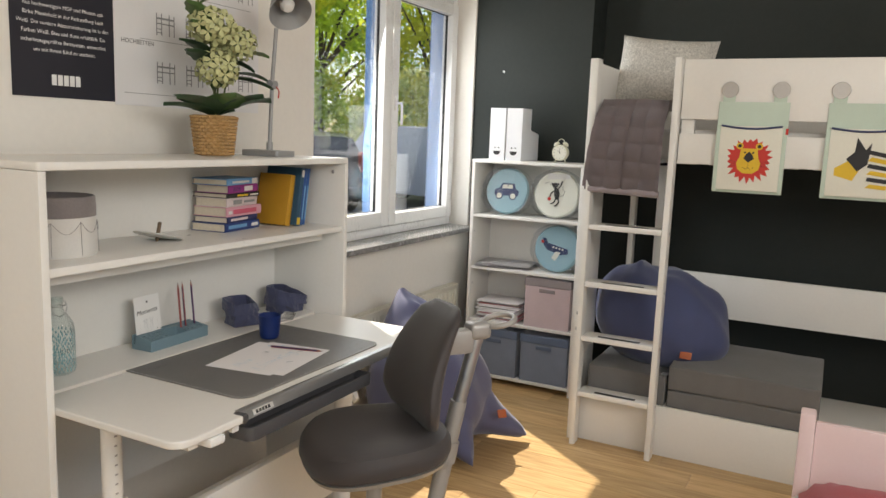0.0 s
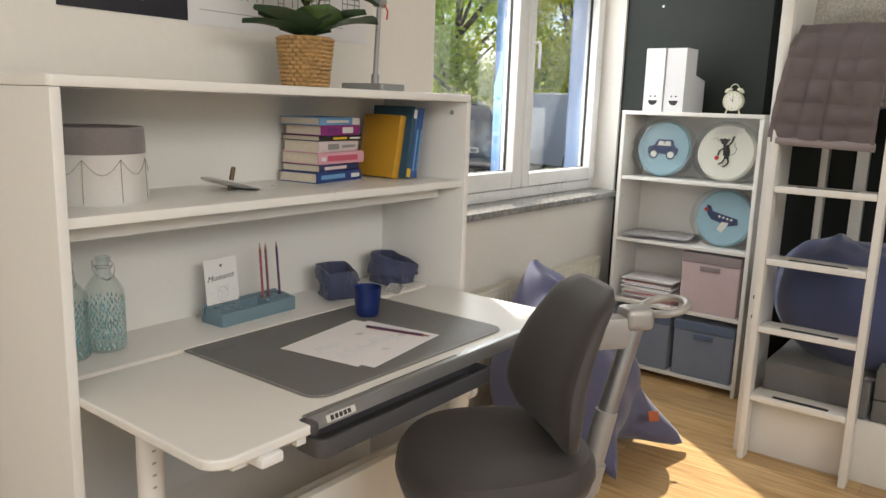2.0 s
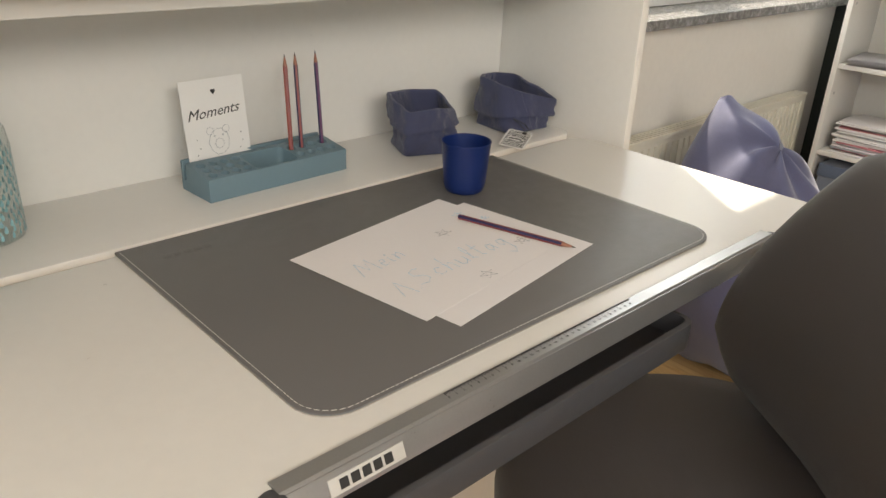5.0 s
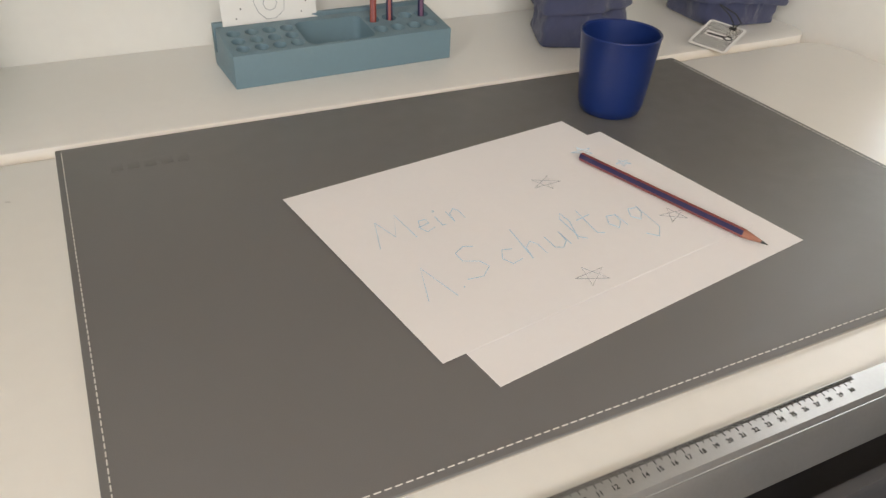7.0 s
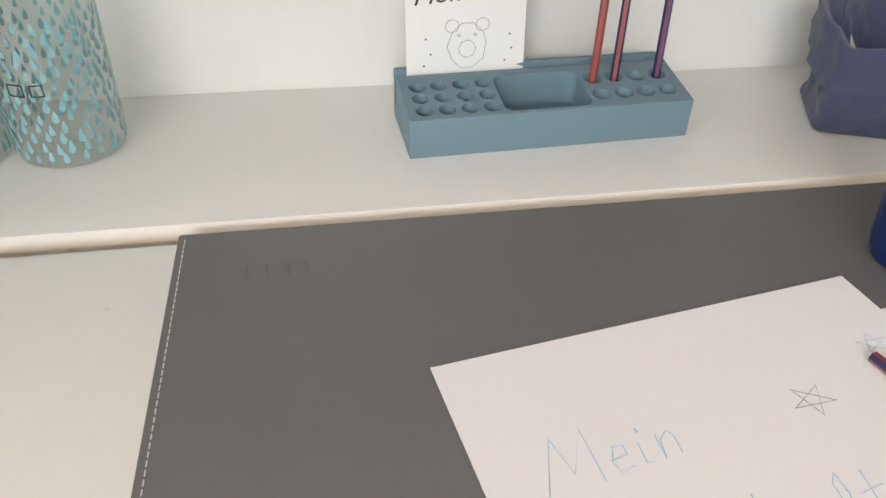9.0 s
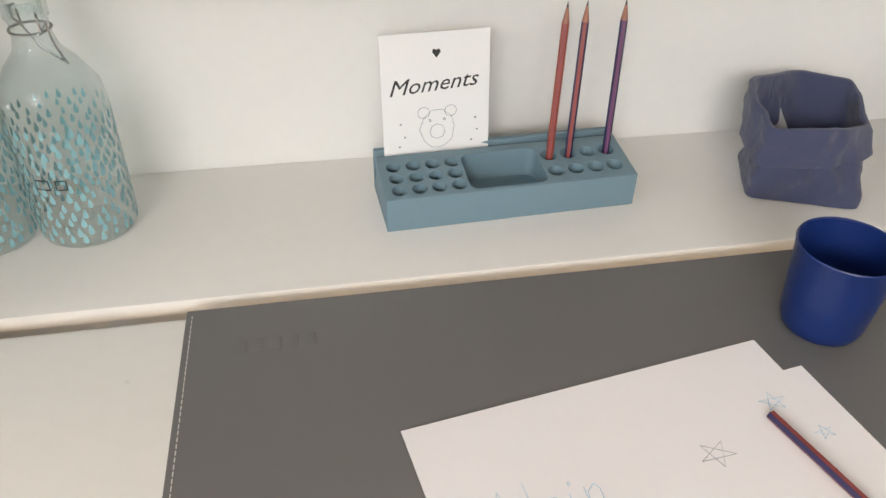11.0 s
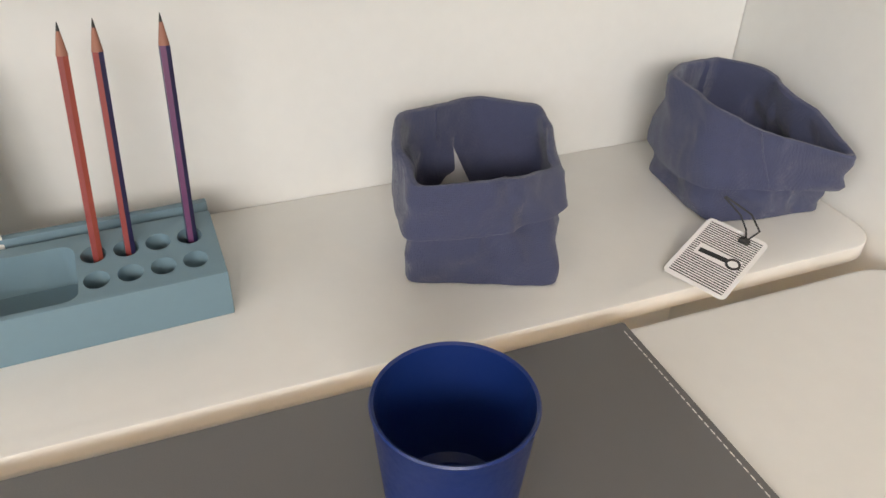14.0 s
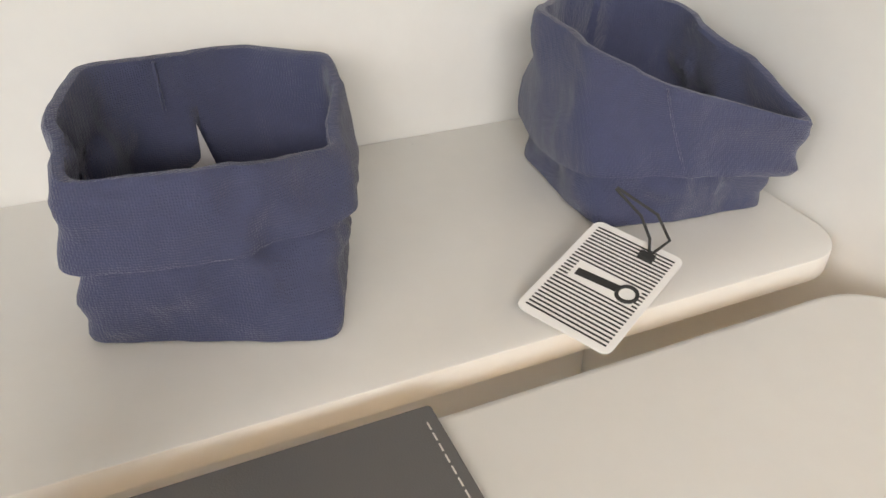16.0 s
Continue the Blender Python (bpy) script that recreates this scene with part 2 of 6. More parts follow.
def lathe(profile, seg=40):
    """A turned form from (radius, height) pairs."""
    bm = bmesh.new()
    rings = [[bm.verts.new((r * math.cos(2 * math.pi * i / seg), r * math.sin(2 * math.pi * i / seg), z)) for i in range(seg)] if r > 1e-6 else [bm.verts.new((0, 0, z))] for r, z in profile]
    for a, b in zip(rings, rings[1:]):
        for i in range(seg):
            j = (i + 1) % seg
            q = [a[i % len(a)], a[j % len(a)], b[j % len(b)], b[i % len(b)]]
            q = [v for k, v in enumerate(q) if v not in q[:k]]
            if len(q) > 2:
                bm.faces.new(q)
    return bm


def tube(points, radius, seg=8, closed=False, bm=None, flat=1.0):
    """A round rod along points; radius may be a list."""
    pts = [Vector(p) for p in points]
    out = bm or bmesh.new()
    n = len(pts)
    up = None
    rings = []
    for i, p in enumerate(pts):
        d = (pts[(i + 1) % n] - pts[i - 1]) if closed or 0 < i < n - 1 else (pts[1] - pts[0] if i == 0 else pts[-1] - pts[-2])
        d.normalize()
        if up is None:
            up = d.orthogonal().normalized()
        up = (up - d * up.dot(d)).normalized()
        side = d.cross(up)
        r = radius[i] if isinstance(radius, (list, tuple)) else radius
        rings.append([out.verts.new(p + up * r * math.cos(2 * math.pi * k / seg) + side * r * flat * math.sin(2 * math.pi * k / seg)) for k in range(seg)])
    for i in range(n if closed else n - 1):
        a, b = rings[i], rings[(i + 1) % n]
        for k in range(seg):
            out.faces.new((a[k], a[(k + 1) % seg], b[(k + 1) % seg], b[k]))
    if not closed:
        out.faces.new(rings[0][::-1])
        out.faces.new(rings[-1])
    return out


def rounded(w, d, r, seg=6, only=None):
    """The outline of a rounded rectangle round the origin; only: which corners are rounded (++, -+, --, +-)."""
    pts = []
    for k, (sx, sy) in enumerate(((1, 1), (-1, 1), (-1, -1), (1, -1))):
        rr = r if only is None or k in only else 0.002
        cx, cy = sx * (w / 2 - rr), sy * (d / 2 - rr)
        for i in range(seg + 1):
            a = math.pi / 2 * (k + i / seg)
            pts.append((cx + rr * math.cos(a), cy + rr * math.sin(a)))
    return pts


def slab(outline, z0, z1, bevel=0.0, seg=2):
    """A plate of any outline with rounded rims."""
    bm = bmesh.new()
    f = bm.faces.new([bm.verts.new((x, y, z0)) for x, y in outline])
    top = bmesh.ops.extrude_face_region(bm, geom=[f])
    bmesh.ops.translate(bm, vec=(0, 0, z1 - z0), verts=[v for v in top["geom"] if isinstance(v, bmesh.types.BMVert)])
    if bevel:
        rims = [e for e in bm.edges if abs(e.verts[0].co.z - e.verts[1].co.z) < 1e-7]
        bmesh.ops.bevel(bm, geom=rims, offset=bevel, segments=seg, profile=0.6, affect="EDGES")
    return bm


def loft(rings, cap0=True, cap1=True):
    """A skin over rings of equal count."""
    bm = bmesh.new()
    vs = [[bm.verts.new(p) for p in ring] for ring in rings]
    n = len(vs[0])
    for a, b in zip(vs, vs[1:]):
        for i in range(n):
            bm.faces.new((a[i], a[(i + 1) % n], b[(i + 1) % n], b[i]))
    if cap0:
        bm.faces.new(vs[0][::-1])
    if cap1:
        bm.faces.new(vs[-1])
    return bm


def moved(bm, m):
    bm.transform(m)
    return bm


def sheet(w, h, nx, ny, f):
    """A grid from -w/2..w/2 and -h/2..h/2, each vertex placed by f(u, v)."""
    bm = bmesh.new()
    g = [[bm.verts.new(f(w * (i / nx - 0.5), h * (j / ny - 0.5))) for i in range(nx + 1)] for j in range(ny + 1)]
    for j in range(ny):
        for i in range(nx):
            bm.faces.new((g[j][i], g[j][i + 1], g[j + 1][i + 1], g[j + 1][i]))
    return bm


def thick(bm, t):
    bmesh.ops.solidify(bm, geom=bm.faces[:], thickness=t)
    return bm


def polygon(pts, z=0.0, t=0.0008):
    return slab(pts, z, z + t)


def disc(r, cx=0, cy=0, n=24, sx=1, sy=1):
    return [(cx + sx * r * math.cos(2 * math.pi * i / n), cy + sy * r * math.sin(2 * math.pi * i / n)) for i in range(n)]


def stroke(points, w, z=0.0, bm=None):
    """A drawn line: a thin flat ribbon."""
    return tube([(x, y, z) for x, y in points], w / 2, 4, bm=bm, flat=1.0)


def text_mesh(body, size, extrude=0.0002, align="CENTER"):
    cu = bpy.data.curves.new("text", "FONT")
    cu.body, cu.size, cu.align_x, cu.extrude, cu.resolution_u = body, size, align, extrude, 2
    ob = new("text", cu)
    bpy.context.view_layer.update()
    me = bpy.data.meshes.new_from_object(ob.evaluated_get(bpy.context.evaluated_depsgraph_get()))
    bpy.data.objects.remove(ob)
    bpy.data.curves.remove(cu)
    bm = bmesh.new()
    bm.from_mesh(me)
    bpy.data.meshes.remove(me)
    return bm


def cut(bm, cutters):
    """bm with the cutters' forms taken out."""
    a = new("cut_a", mesh_of(bm, "cut_a", [], False))
    b = new("cut_b", mesh_of(cutters, "cut_b", [], False))
    mod = a.modifiers.new("cut", "BOOLEAN")
    mod.operation, mod.solver, mod.object, mod.use_self = "DIFFERENCE", "EXACT", b, True
    bpy.context.view_layer.update()
    me = bpy.data.meshes.new_from_object(a.evaluated_get(bpy.context.evaluated_depsgraph_get()))
    bpy.data.objects.remove(a)
    bpy.data.objects.remove(b)
    out = bmesh.new()
    out.from_mesh(me)
    bpy.data.meshes.remove(me)
    return out


X_POSE = Matrix(((0, 0, 1, 0), (1, 0, 0, 0), (0, 1, 0, 0), (0, 0, 0, 1)))        # drawing x to world y, drawing y up, faces +x
Y_POSE = Matrix(((1, 0, 0, 0), (0, 0, -1, 0), (0, 1, 0, 0), (0, 0, 0, 1)))       # drawing x to world x, drawing y up, faces -y

# ---- the room ----
WX, PILLAR_Y, WALL_Y = -0.10, 3.335, 3.61
WIN_Y0, WIN_Y1, WIN_Z0, WIN_Z1 = 1.64, 3.315, 0.948, 2.47
EAST, SOUTH, TOP = 4.20, -3.00, 3.25


def structure(name, bm, material, label, smooth=False):
    return solo(name, bm, material, Matrix(), label, "", kind="structure", smooth=smooth)


def build_room():
    t = 0.30
    bm = box((WX - t, SOUTH - t, 0), (WX, WIN_Y0, TOP))
    box((WX - t, WIN_Y1, 0), (WX, WALL_Y + t, TOP), bm=bm)
    box((WX - t, WIN_Y0, 0), (WX, WIN_Y1, WIN_Z0 - 0.03), bm=bm)
    box((WX - t, WIN_Y0, WIN_Z1), (WX, WIN_Y1, TOP), bm=bm)
    structure("wall_west", bm, PLASTER, "cream plastered wall with a deep window recess")
    structure("wall_north", box((WX, WALL_Y, 0), (EAST, WALL_Y + t, TOP)), DARKPAINT, "dark green painted wall behind the loft bed")
    structure("pillar", box((WX, PILLAR_Y, 0), (0.665, WALL_Y - 0.001, TOP)), DARKPAINT, "dark green painted wall projection behind the bookcase")
    # shop window openings in the east and south walls are assumed, out of view
    bm = box((EAST, SOUTH, 0), (EAST + t, WALL_Y + t, 0.40))
    box((EAST, SOUTH, 3.05), (EAST + t, WALL_Y + t, TOP), bm=bm)
    box((EAST, SOUTH, 0.40), (EAST + t, -1.80, 3.05), bm=bm)
    box((EAST, 0.60, 0.40), (EAST + t, WALL_Y + t, 3.05), bm=bm)
    structure("wall_east", bm, PLASTER, "cream plastered wall with an assumed, unseen shop window")
    bm = box((WX, SOUTH - t, 0), (1.40, SOUTH, TOP))
    box((3.80, SOUTH - t, 0), (EAST + t, SOUTH, TOP), bm=bm)
    box((1.40, SOUTH - t, 0), (3.80, SOUTH, 0.40), bm=bm)
    box((1.40, SOUTH - t, 3.05), (3.80, SOUTH, TOP), bm=bm)
    structure("wall_south", bm, PLASTER, "cream plastered wall with an assumed, unseen shop window")
    structure("ceiling", box((WX - t, SOUTH - t, TOP), (EAST + t, WALL_Y + t, TOP + 0.2)), CEIL, "white plastered ceiling")
    sub = structure("floor", box((WX - t, SOUTH - t, -0.20), (EAST + t, WALL_Y + t, -0.006)), SUBFLOOR, "golden oak plank floor")
    bm = box((WX, WIN_Y0 - 0.02, WIN_Z0 - 0.03), (WX + 0.055, WIN_Y1 + 0.012, WIN_Z0), 0.004)
    box((WX - 0.16, WIN_Y0, WIN_Z0 - 0.029), (WX, WIN_Y1, WIN_Z0 - 0.0005), bm=bm)
    structure("window_sill", bm, GRANITE, "speckled grey granite window sill")
    return sub


FLOOR = build_room()


def window_frame_ring(y0, y1, z0, z1, w, x0, x1, bevel=0.006):
    bm = box((x0, y0, z0), (x1, y0 + w, z1), bevel)
    box((x0, y1 - w, z0), (x1, y1, z1), bevel, bm=bm)
    box((x0 + 0.0005, y0 + w, z0), (x1 - 0.0005, y1 - w, z0 + w), bevel, bm=bm)
    box((x0 + 0.0005, y0 + w, z1 - w), (x1 - 0.0005, y1 - w, z1), bevel, bm=bm)
    return bm


def build_window():
    win = thing("window_1", Matrix(), "white plastic double casement window, closed", "window", kind="structure")
    x0, x1 = -0.31, -0.235
    part("window_frame", window_frame_ring(WIN_Y0 - 0.02, WIN_Y1, WIN_Z0, WIN_Z1, 0.050, x0, x1), PVC, win)
    mid = 2.505
    for a, b in ((WIN_Y0 + 0.03, mid - 0.002), (mid + 0.002, WIN_Y1 - 0.022)):
        z0, z1 = WIN_Z0 + 0.055, 2.355
        sash = part("sash", window_frame_ring(a, b, z0, z1, 0.085 if a < 2 else 0.07, x0 + 0.02, x1 + 0.022, 0.010), PVC, win)
        w = 0.085 if a < 2 else 0.07
        part("gasket", window_frame_ring(a + w - 0.006, b - w + 0.006, z0 + w - 0.006, z1 - w + 0.006, 0.008, x0 + 0.040, x0 + 0.056, 0), RUBBER, sash)
        pane = part("pane", box((x0 + 0.045, a + w - 0.004, z0 + w - 0.004), (x0 + 0.05, b - w + 0.004, z1 - w + 0.004)), CLEAR, sash)
        pane.visible_shadow = False
    part("transom", box((x0 + 0.01, WIN_Y0 + 0.055, 2.357), (x1 + 0.006, WIN_Y1 - 0.075, WIN_Z1 - 0.075), 0.006), PVC, win)
    handle = box((x1 + 0.022, mid + 0.022, 1.66), (x1 + 0.034, mid + 0.046, 1.74), 0.004)
    tube([(x1 + 0.03, mid + 0.034, 1.70), (x1 + 0.062, mid + 0.034, 1.70), (x1 + 0.066, mid + 0.034, 1.69), (x1 + 0.066, mid + 0.034, 1.58)], 0.007, 8, bm=handle)
    part("handle", handle, PVC, win, "white lever handle")
    part("hinge", box((x1, WIN_Y1 - 0.026, 2.25), (x1 + 0.016, WIN_Y1 - 0.012, 2.32), 0.003), PVC, win)
    part("hinge", box((x1, WIN_Y1 - 0.026, 1.02), (x1 + 0.016, WIN_Y1 - 0.012, 1.08), 0.003), PVC, win)
    # outer reveals, painted blue
    part("outer_reveal", box((-0.405, WIN_Y1 - 0.040, WIN_Z0), (-0.315, WIN_Y1 + 0.05, WIN_Z1), 0.004), BLUEFRAME, win, "blue painted outer window reveal")
    part("outer_rail", box((-0.36, 2.443, WIN_Z0 + 0.02), (-0.315, 2.493, WIN_Z1), 0.003), BLUEFRAME, win, "blue outer window post")
    part("outer_sill", box((-0.66, WIN_Y0, WIN_Z0 - 0.03), (-0.315, WIN_Y1 - 0.09, WIN_Z0 - 0.002), 0.003), STEEL, win)


build_window()


def build_shop_window(name, along_x):
    """Plain glazed opening behind the camera, unseen and added to carry fill light."""
    win = thing(name, Matrix(), "large plain shop window, assumed and out of view", "window", kind="structure")
    a, b = (1.40, 3.80) if along_x else (-1.80, 0.60)
    bm = bmesh.new()
    for lo, hi in (((a, 0.40), (a + 0.08, 3.05)), ((b - 0.08, 0.40), (b, 3.05)), ((a + 0.08, 0.40), (b - 0.08, 0.48)), ((a + 0.08, 2.97), (b - 0.08, 3.05))):
        if along_x:
            box((lo[0], SOUTH - 0.20, lo[1]), (hi[0], SOUTH - 0.12, hi[1]), 0.004, bm=bm)
        else:
            box((EAST + 0.12, lo[0], lo[1]), (EAST + 0.20, hi[0], hi[1]), 0.004, bm=bm)
    part("window_frame", bm, PVC, win)
    pane = box((a + 0.08, SOUTH - 0.165, 0.48), (b - 0.08, SOUTH - 0.16, 2.97)) if along_x else box((EAST + 0.16, a + 0.08, 0.48), (EAST + 0.165, b - 0.08, 2.97))
    ob = part("pane", pane, CLEAR, win)
    ob.visible_shadow = False


build_shop_window("window_2", True)
build_shop_window("window_3", False)

# ---- desk unit with shelves ----
UNIT_Y0, UNIT_Y1, UNIT_X, UNIT_TOP, SHELF_Z = -0.032, 1.262, 0.357, 1.428, 1.163
DESK_Z, PLAT_Z = 0.8085, 0.8060


def build_unit():
    u = thing("shelf_unit", pose(0, 0, 0), "tall white lacquered desk shelf unit with open back shelves", "shelf unit")
    t = 0.022
    for y in (UNIT_Y0, UNIT_Y1 - t):
        side = part("side_panel", box((-0.03, y, 0), (UNIT_X, y + t, UNIT_TOP - 0.0225), 0.003), LACQUER, u)
        if y > 1:
            for x in (0.30, 0.06):
                part("cap", moved(lathe([(0, 0.003), (0.006, 0.003), (0.0075, 0.0), (0.0, -0.001)], 16), Matrix.Translation((x, y - 0.0005, 1.372)) @ Matrix.Rotation(radians(90), 4, "X")), ALU, side)
    top = slab([(x + UNIT_X / 2 - 0.015, y + (UNIT_Y0 + UNIT_Y1) / 2) for x, y in rounded(UNIT_X + 0.034, UNIT_Y1 - UNIT_Y0 + 0.004, 0.012, 4)], UNIT_TOP - 0.022, UNIT_TOP, 0.004)
    part("top_panel", top, LACQUER, u)
    part("back_panel", box((0.0, UNIT_Y0 + t + 0.001, 0.33), (0.012, UNIT_Y1 - t - 0.001, UNIT_TOP - 0.023)), LACQUER, u)
    part("shelf", box((0.013, UNIT_Y0 + t + 0.0005, SHELF_Z - 0.022), (UNIT_X - 0.008, UNIT_Y1 - t - 0.0005, SHELF_Z), 0.003), LACQUER, u)
    part("rail", box((0.235, UNIT_Y0 + t + 0.001, SHELF_Z - 0.064), (0.255, UNIT_Y1 - t - 0.001, SHELF_Z - 0.0225), 0.002), LACQUER, u)
    plat = slab([(x + 0.1245, y + 0.609) for x, y in rounded(0.223, 1.252, 0.030, 8, only=(0, 3))], PLAT_Z - 0.015, PLAT_Z, 0.0014)
    part("ledge", plat, LACQUER, u, "raised back ledge with rounded corners")
    part("kick_board", box((0.235, UNIT_Y0 + t + 0.001, 0.07), (0.253, UNIT_Y1 - t - 0.001, 0.30), 0.002), LACQUER, u)
    for y in (0.14, 0.62, 1.08):
        part("bracket", box((0.02, y, PLAT_Z - 0.10), (0.13, y + 0.018, PLAT_Z - 0.0155), 0.002), LACQUER, u)
    return u


build_unit()


def build_desk():
    d = thing("desk", pose(0, 0, 0), "white height-adjustable writing desk with grey pen tray", "desk")
    x0, x1, y0, y1 = 0.2615, 0.782, -0.010, 1.222
    top = slab([(x + (x0 + x1) / 2, y + (y0 + y1) / 2) for x, y in rounded(x1 - x0, y1 - y0, 0.045, 8)], DESK_Z - 0.020, DESK_Z, 0.005, 3)
    top = cut(top, box((0.7605, 0.216, DESK_Z - 0.05), (0.90, 1.038, DESK_Z + 0.05)))
    part("desktop", top, LACQUER, d, "white lacquered top with rounded corners")
    for y in (0.078, 1.122):
        leg = part("leg", tube([(0.45, y, 0.34), (0.45, y, DESK_Z - 0.05)], 0.026, 24), LACQUER, d)
        part("column", tube([(0.45, y, 0.045), (0.45, y, 0.53)], 0.034, 24), LACQUER, leg)
        part("collar", moved(lathe([(0.034, 0), (0.038, 0.003), (0.038, 0.022), (0.027, 0.026)], 24), Matrix.Translation((0.45, y, 0.525))), PVC, leg)
        knob = moved(lathe([(0, 0.0), (0.012, 0), (0.012, 0.02), (0.022, 0.022), (0.022, 0.045), (0.018, 0.05), (0, 0.05)], 18), Matrix.Translation((0.45, y + 0.03, 0.50)) @ Matrix.Rotation(radians(-90), 4, "X"))
        part("knob", knob, PVC, leg, "white adjusting knob")
        for k in range(7):
            part("scale_mark", box((0.4755, y - 0.011, 0.575 + 0.026 * k), (0.4768, y - 0.003, 0.579 + 0.026 * k)), GREYPOWDER, leg)
        for k in range(3):
            part("screw", moved(lathe([(0, 0.002), (0.005, 0.002), (0.006, 0)], 10), Matrix.Translation((0.484, y, 0.41 + 0.03 * k)) @ Matrix.Rotation(radians(90), 4, "Y")), BLACK, leg)
        foot = part("foot", slab([(xx + 0.45, yy + y) for xx, yy in rounded(0.58, 0.075, 0.03, 5)], 0.012, 0.045, 0.008), LACQUER, d)
        for x in (0.22, 0.68):
            part("glider", moved(lathe([(0.0, 0), (0.02, 0), (0.022, 0.012), (0, 0.012)], 16), Matrix.Translation((x, y, 0))), PVC, foot)
        arm = box((0.33, y - 0.02, DESK_Z - 0.05), (0.745, y + 0.02, DESK_Z - 0.0205), 0.004)
        part("support_arm", arm, LACQUER, d)
    part("cross_rail", box((0.43, 0.115, 0.16), (0.455, 1.085, 0.42), 0.003), LACQUER, d, "wide white stretcher board")
    part("slider_block", box((0.70, 0.085, DESK_Z - 0.042), (0.79, 0.135, DESK_Z - 0.0205), 0.006), PVC, d)
    part("slider_block", box((0.744, 0.190, DESK_Z - 0.046), (0.760, 0.214, DESK_Z - 0.0205), 0.003), PVC, d)
    # ruler bar along the front rim
    ya, yb = 0.214, 1.040
    prof = [(0.7420, DESK_Z + 0.0030), (0.7580, DESK_Z + 0.0030), (0.7630, DESK_Z - 0.001), (0.7710, DESK_Z - 0.022), (0.7615, DESK_Z - 0.022), (0.7615, DESK_Z + 0.0008), (0.7420, DESK_Z + 0.0008)]
    bar = loft([[(x, yy, z) for x, z in prof] for yy in (ya + 0.004, yb - 0.004)])
    ruler = part("ruler_bar", bar, ALU, d, "grey aluminium ruler bar")
    for yy in (ya, yb):
        part("end_cap", box((0.7460, yy - 0.012, DESK_Z - 0.023), (0.7860, yy + 0.010, DESK_Z + 0.0032), 0.009), TRAYGREY, ruler)
    ticks = bmesh.new()
    for k in range(31 * 10):
        long = 0.0052 if k % 10 == 0 else 0.004 if k % 5 == 0 else 0.0026
        y = 0.404 + k * 0.00096
        box((0.7425, y, DESK_Z + 0.0030), (0.7425 + long, y + 0.00025, DESK_Z + 0.0033), bm=ticks)
    part("ruler_scale", ticks, INK, ruler, kind="stuff", smooth=False)
    for k in range(0, 31):
        num = moved(text_mesh(str(k), 0.0042, 0.0001), Matrix.Translation((0.7525, 0.404 + k * 0.0096, DESK_Z + 0.0033)) @ Matrix.Rotation(radians(90), 4, "Z"))
        part("ruler_number", num, INK, ruler, smooth=False)
    # the maker's badge: plain bars
    bm = bmesh.new()
    for k in range(5):
        front = Matrix.Translation((0.7675, -0.050, DESK_Z - 0.0105)) @ Matrix.Rotation(math.atan2(0.008, 0.019) * -1, 4, "Y")
        box((0.0008, 0.318 + k * 0.0115, -0.0045), (0.0013, 0.3265 + k * 0.0115, 0.0045), bm=bm)
    part("badge_print", moved(bm, front), INK, part("badge", moved(box((-0.0004, 0.308, -0.0075), (0.0008, 0.386, 0.0075), 0.0002), front), DISCGREY, d), smooth=False)
    # pen tray under the rim
    ty0, ty1, tz0, tz1, tx0, tx1 = 0.228, 0.800, DESK_Z - 0.080, DESK_Z - 0.042, 0.7010, 0.7860
    outer = slab([(x + (tx0 + tx1) / 2, y + (ty0 + ty1) / 2) for x, y in rounded(tx1 - tx0, ty1 - ty0, 0.02, 5)], tz0, tz1, 0.004)
    inner = slab([(x + (tx0 + tx1) / 2, y + (ty0 + ty1) / 2) for x, y in rounded(tx1 - tx0 - 0.016, ty1 - ty0 - 0.016, 0.014, 5)], tz0 + 0.006, tz1 + 0.02)
    tray = part("pen_tray", cut(outer, inner), TRAYGREY, d, "dark grey plastic pen tray")
    part("tray_hanger", box((0.7290, 0.40, tz1 - 0.002), (0.7410, 0.46, DESK_Z - 0.0205), 0.002), TRAYGREY, tray)
    part("tray_hanger", box((0.7290, 0.7090, tz1 - 0.002), (0.7410, 0.7690, DESK_Z - 0.0205), 0.002), TRAYGREY, tray)
    for y in (0.095,):
        bm = bmesh.new()
        for k in range(5):
            box((0.4835, y - 0.018 + k * 0.0085, DESK_Z - 0.044), (0.484, y - 0.0115 + k * 0.0085, DESK_Z - 0.034), bm=bm)
        part("badge_print", bm, INK, part("badge", box((0.45, y - 0.024, DESK_Z - 0.049), (0.4835, y + 0.03, DESK_Z - 0.029), 0.001), PVC, d), smooth=False)
    return d


build_desk()


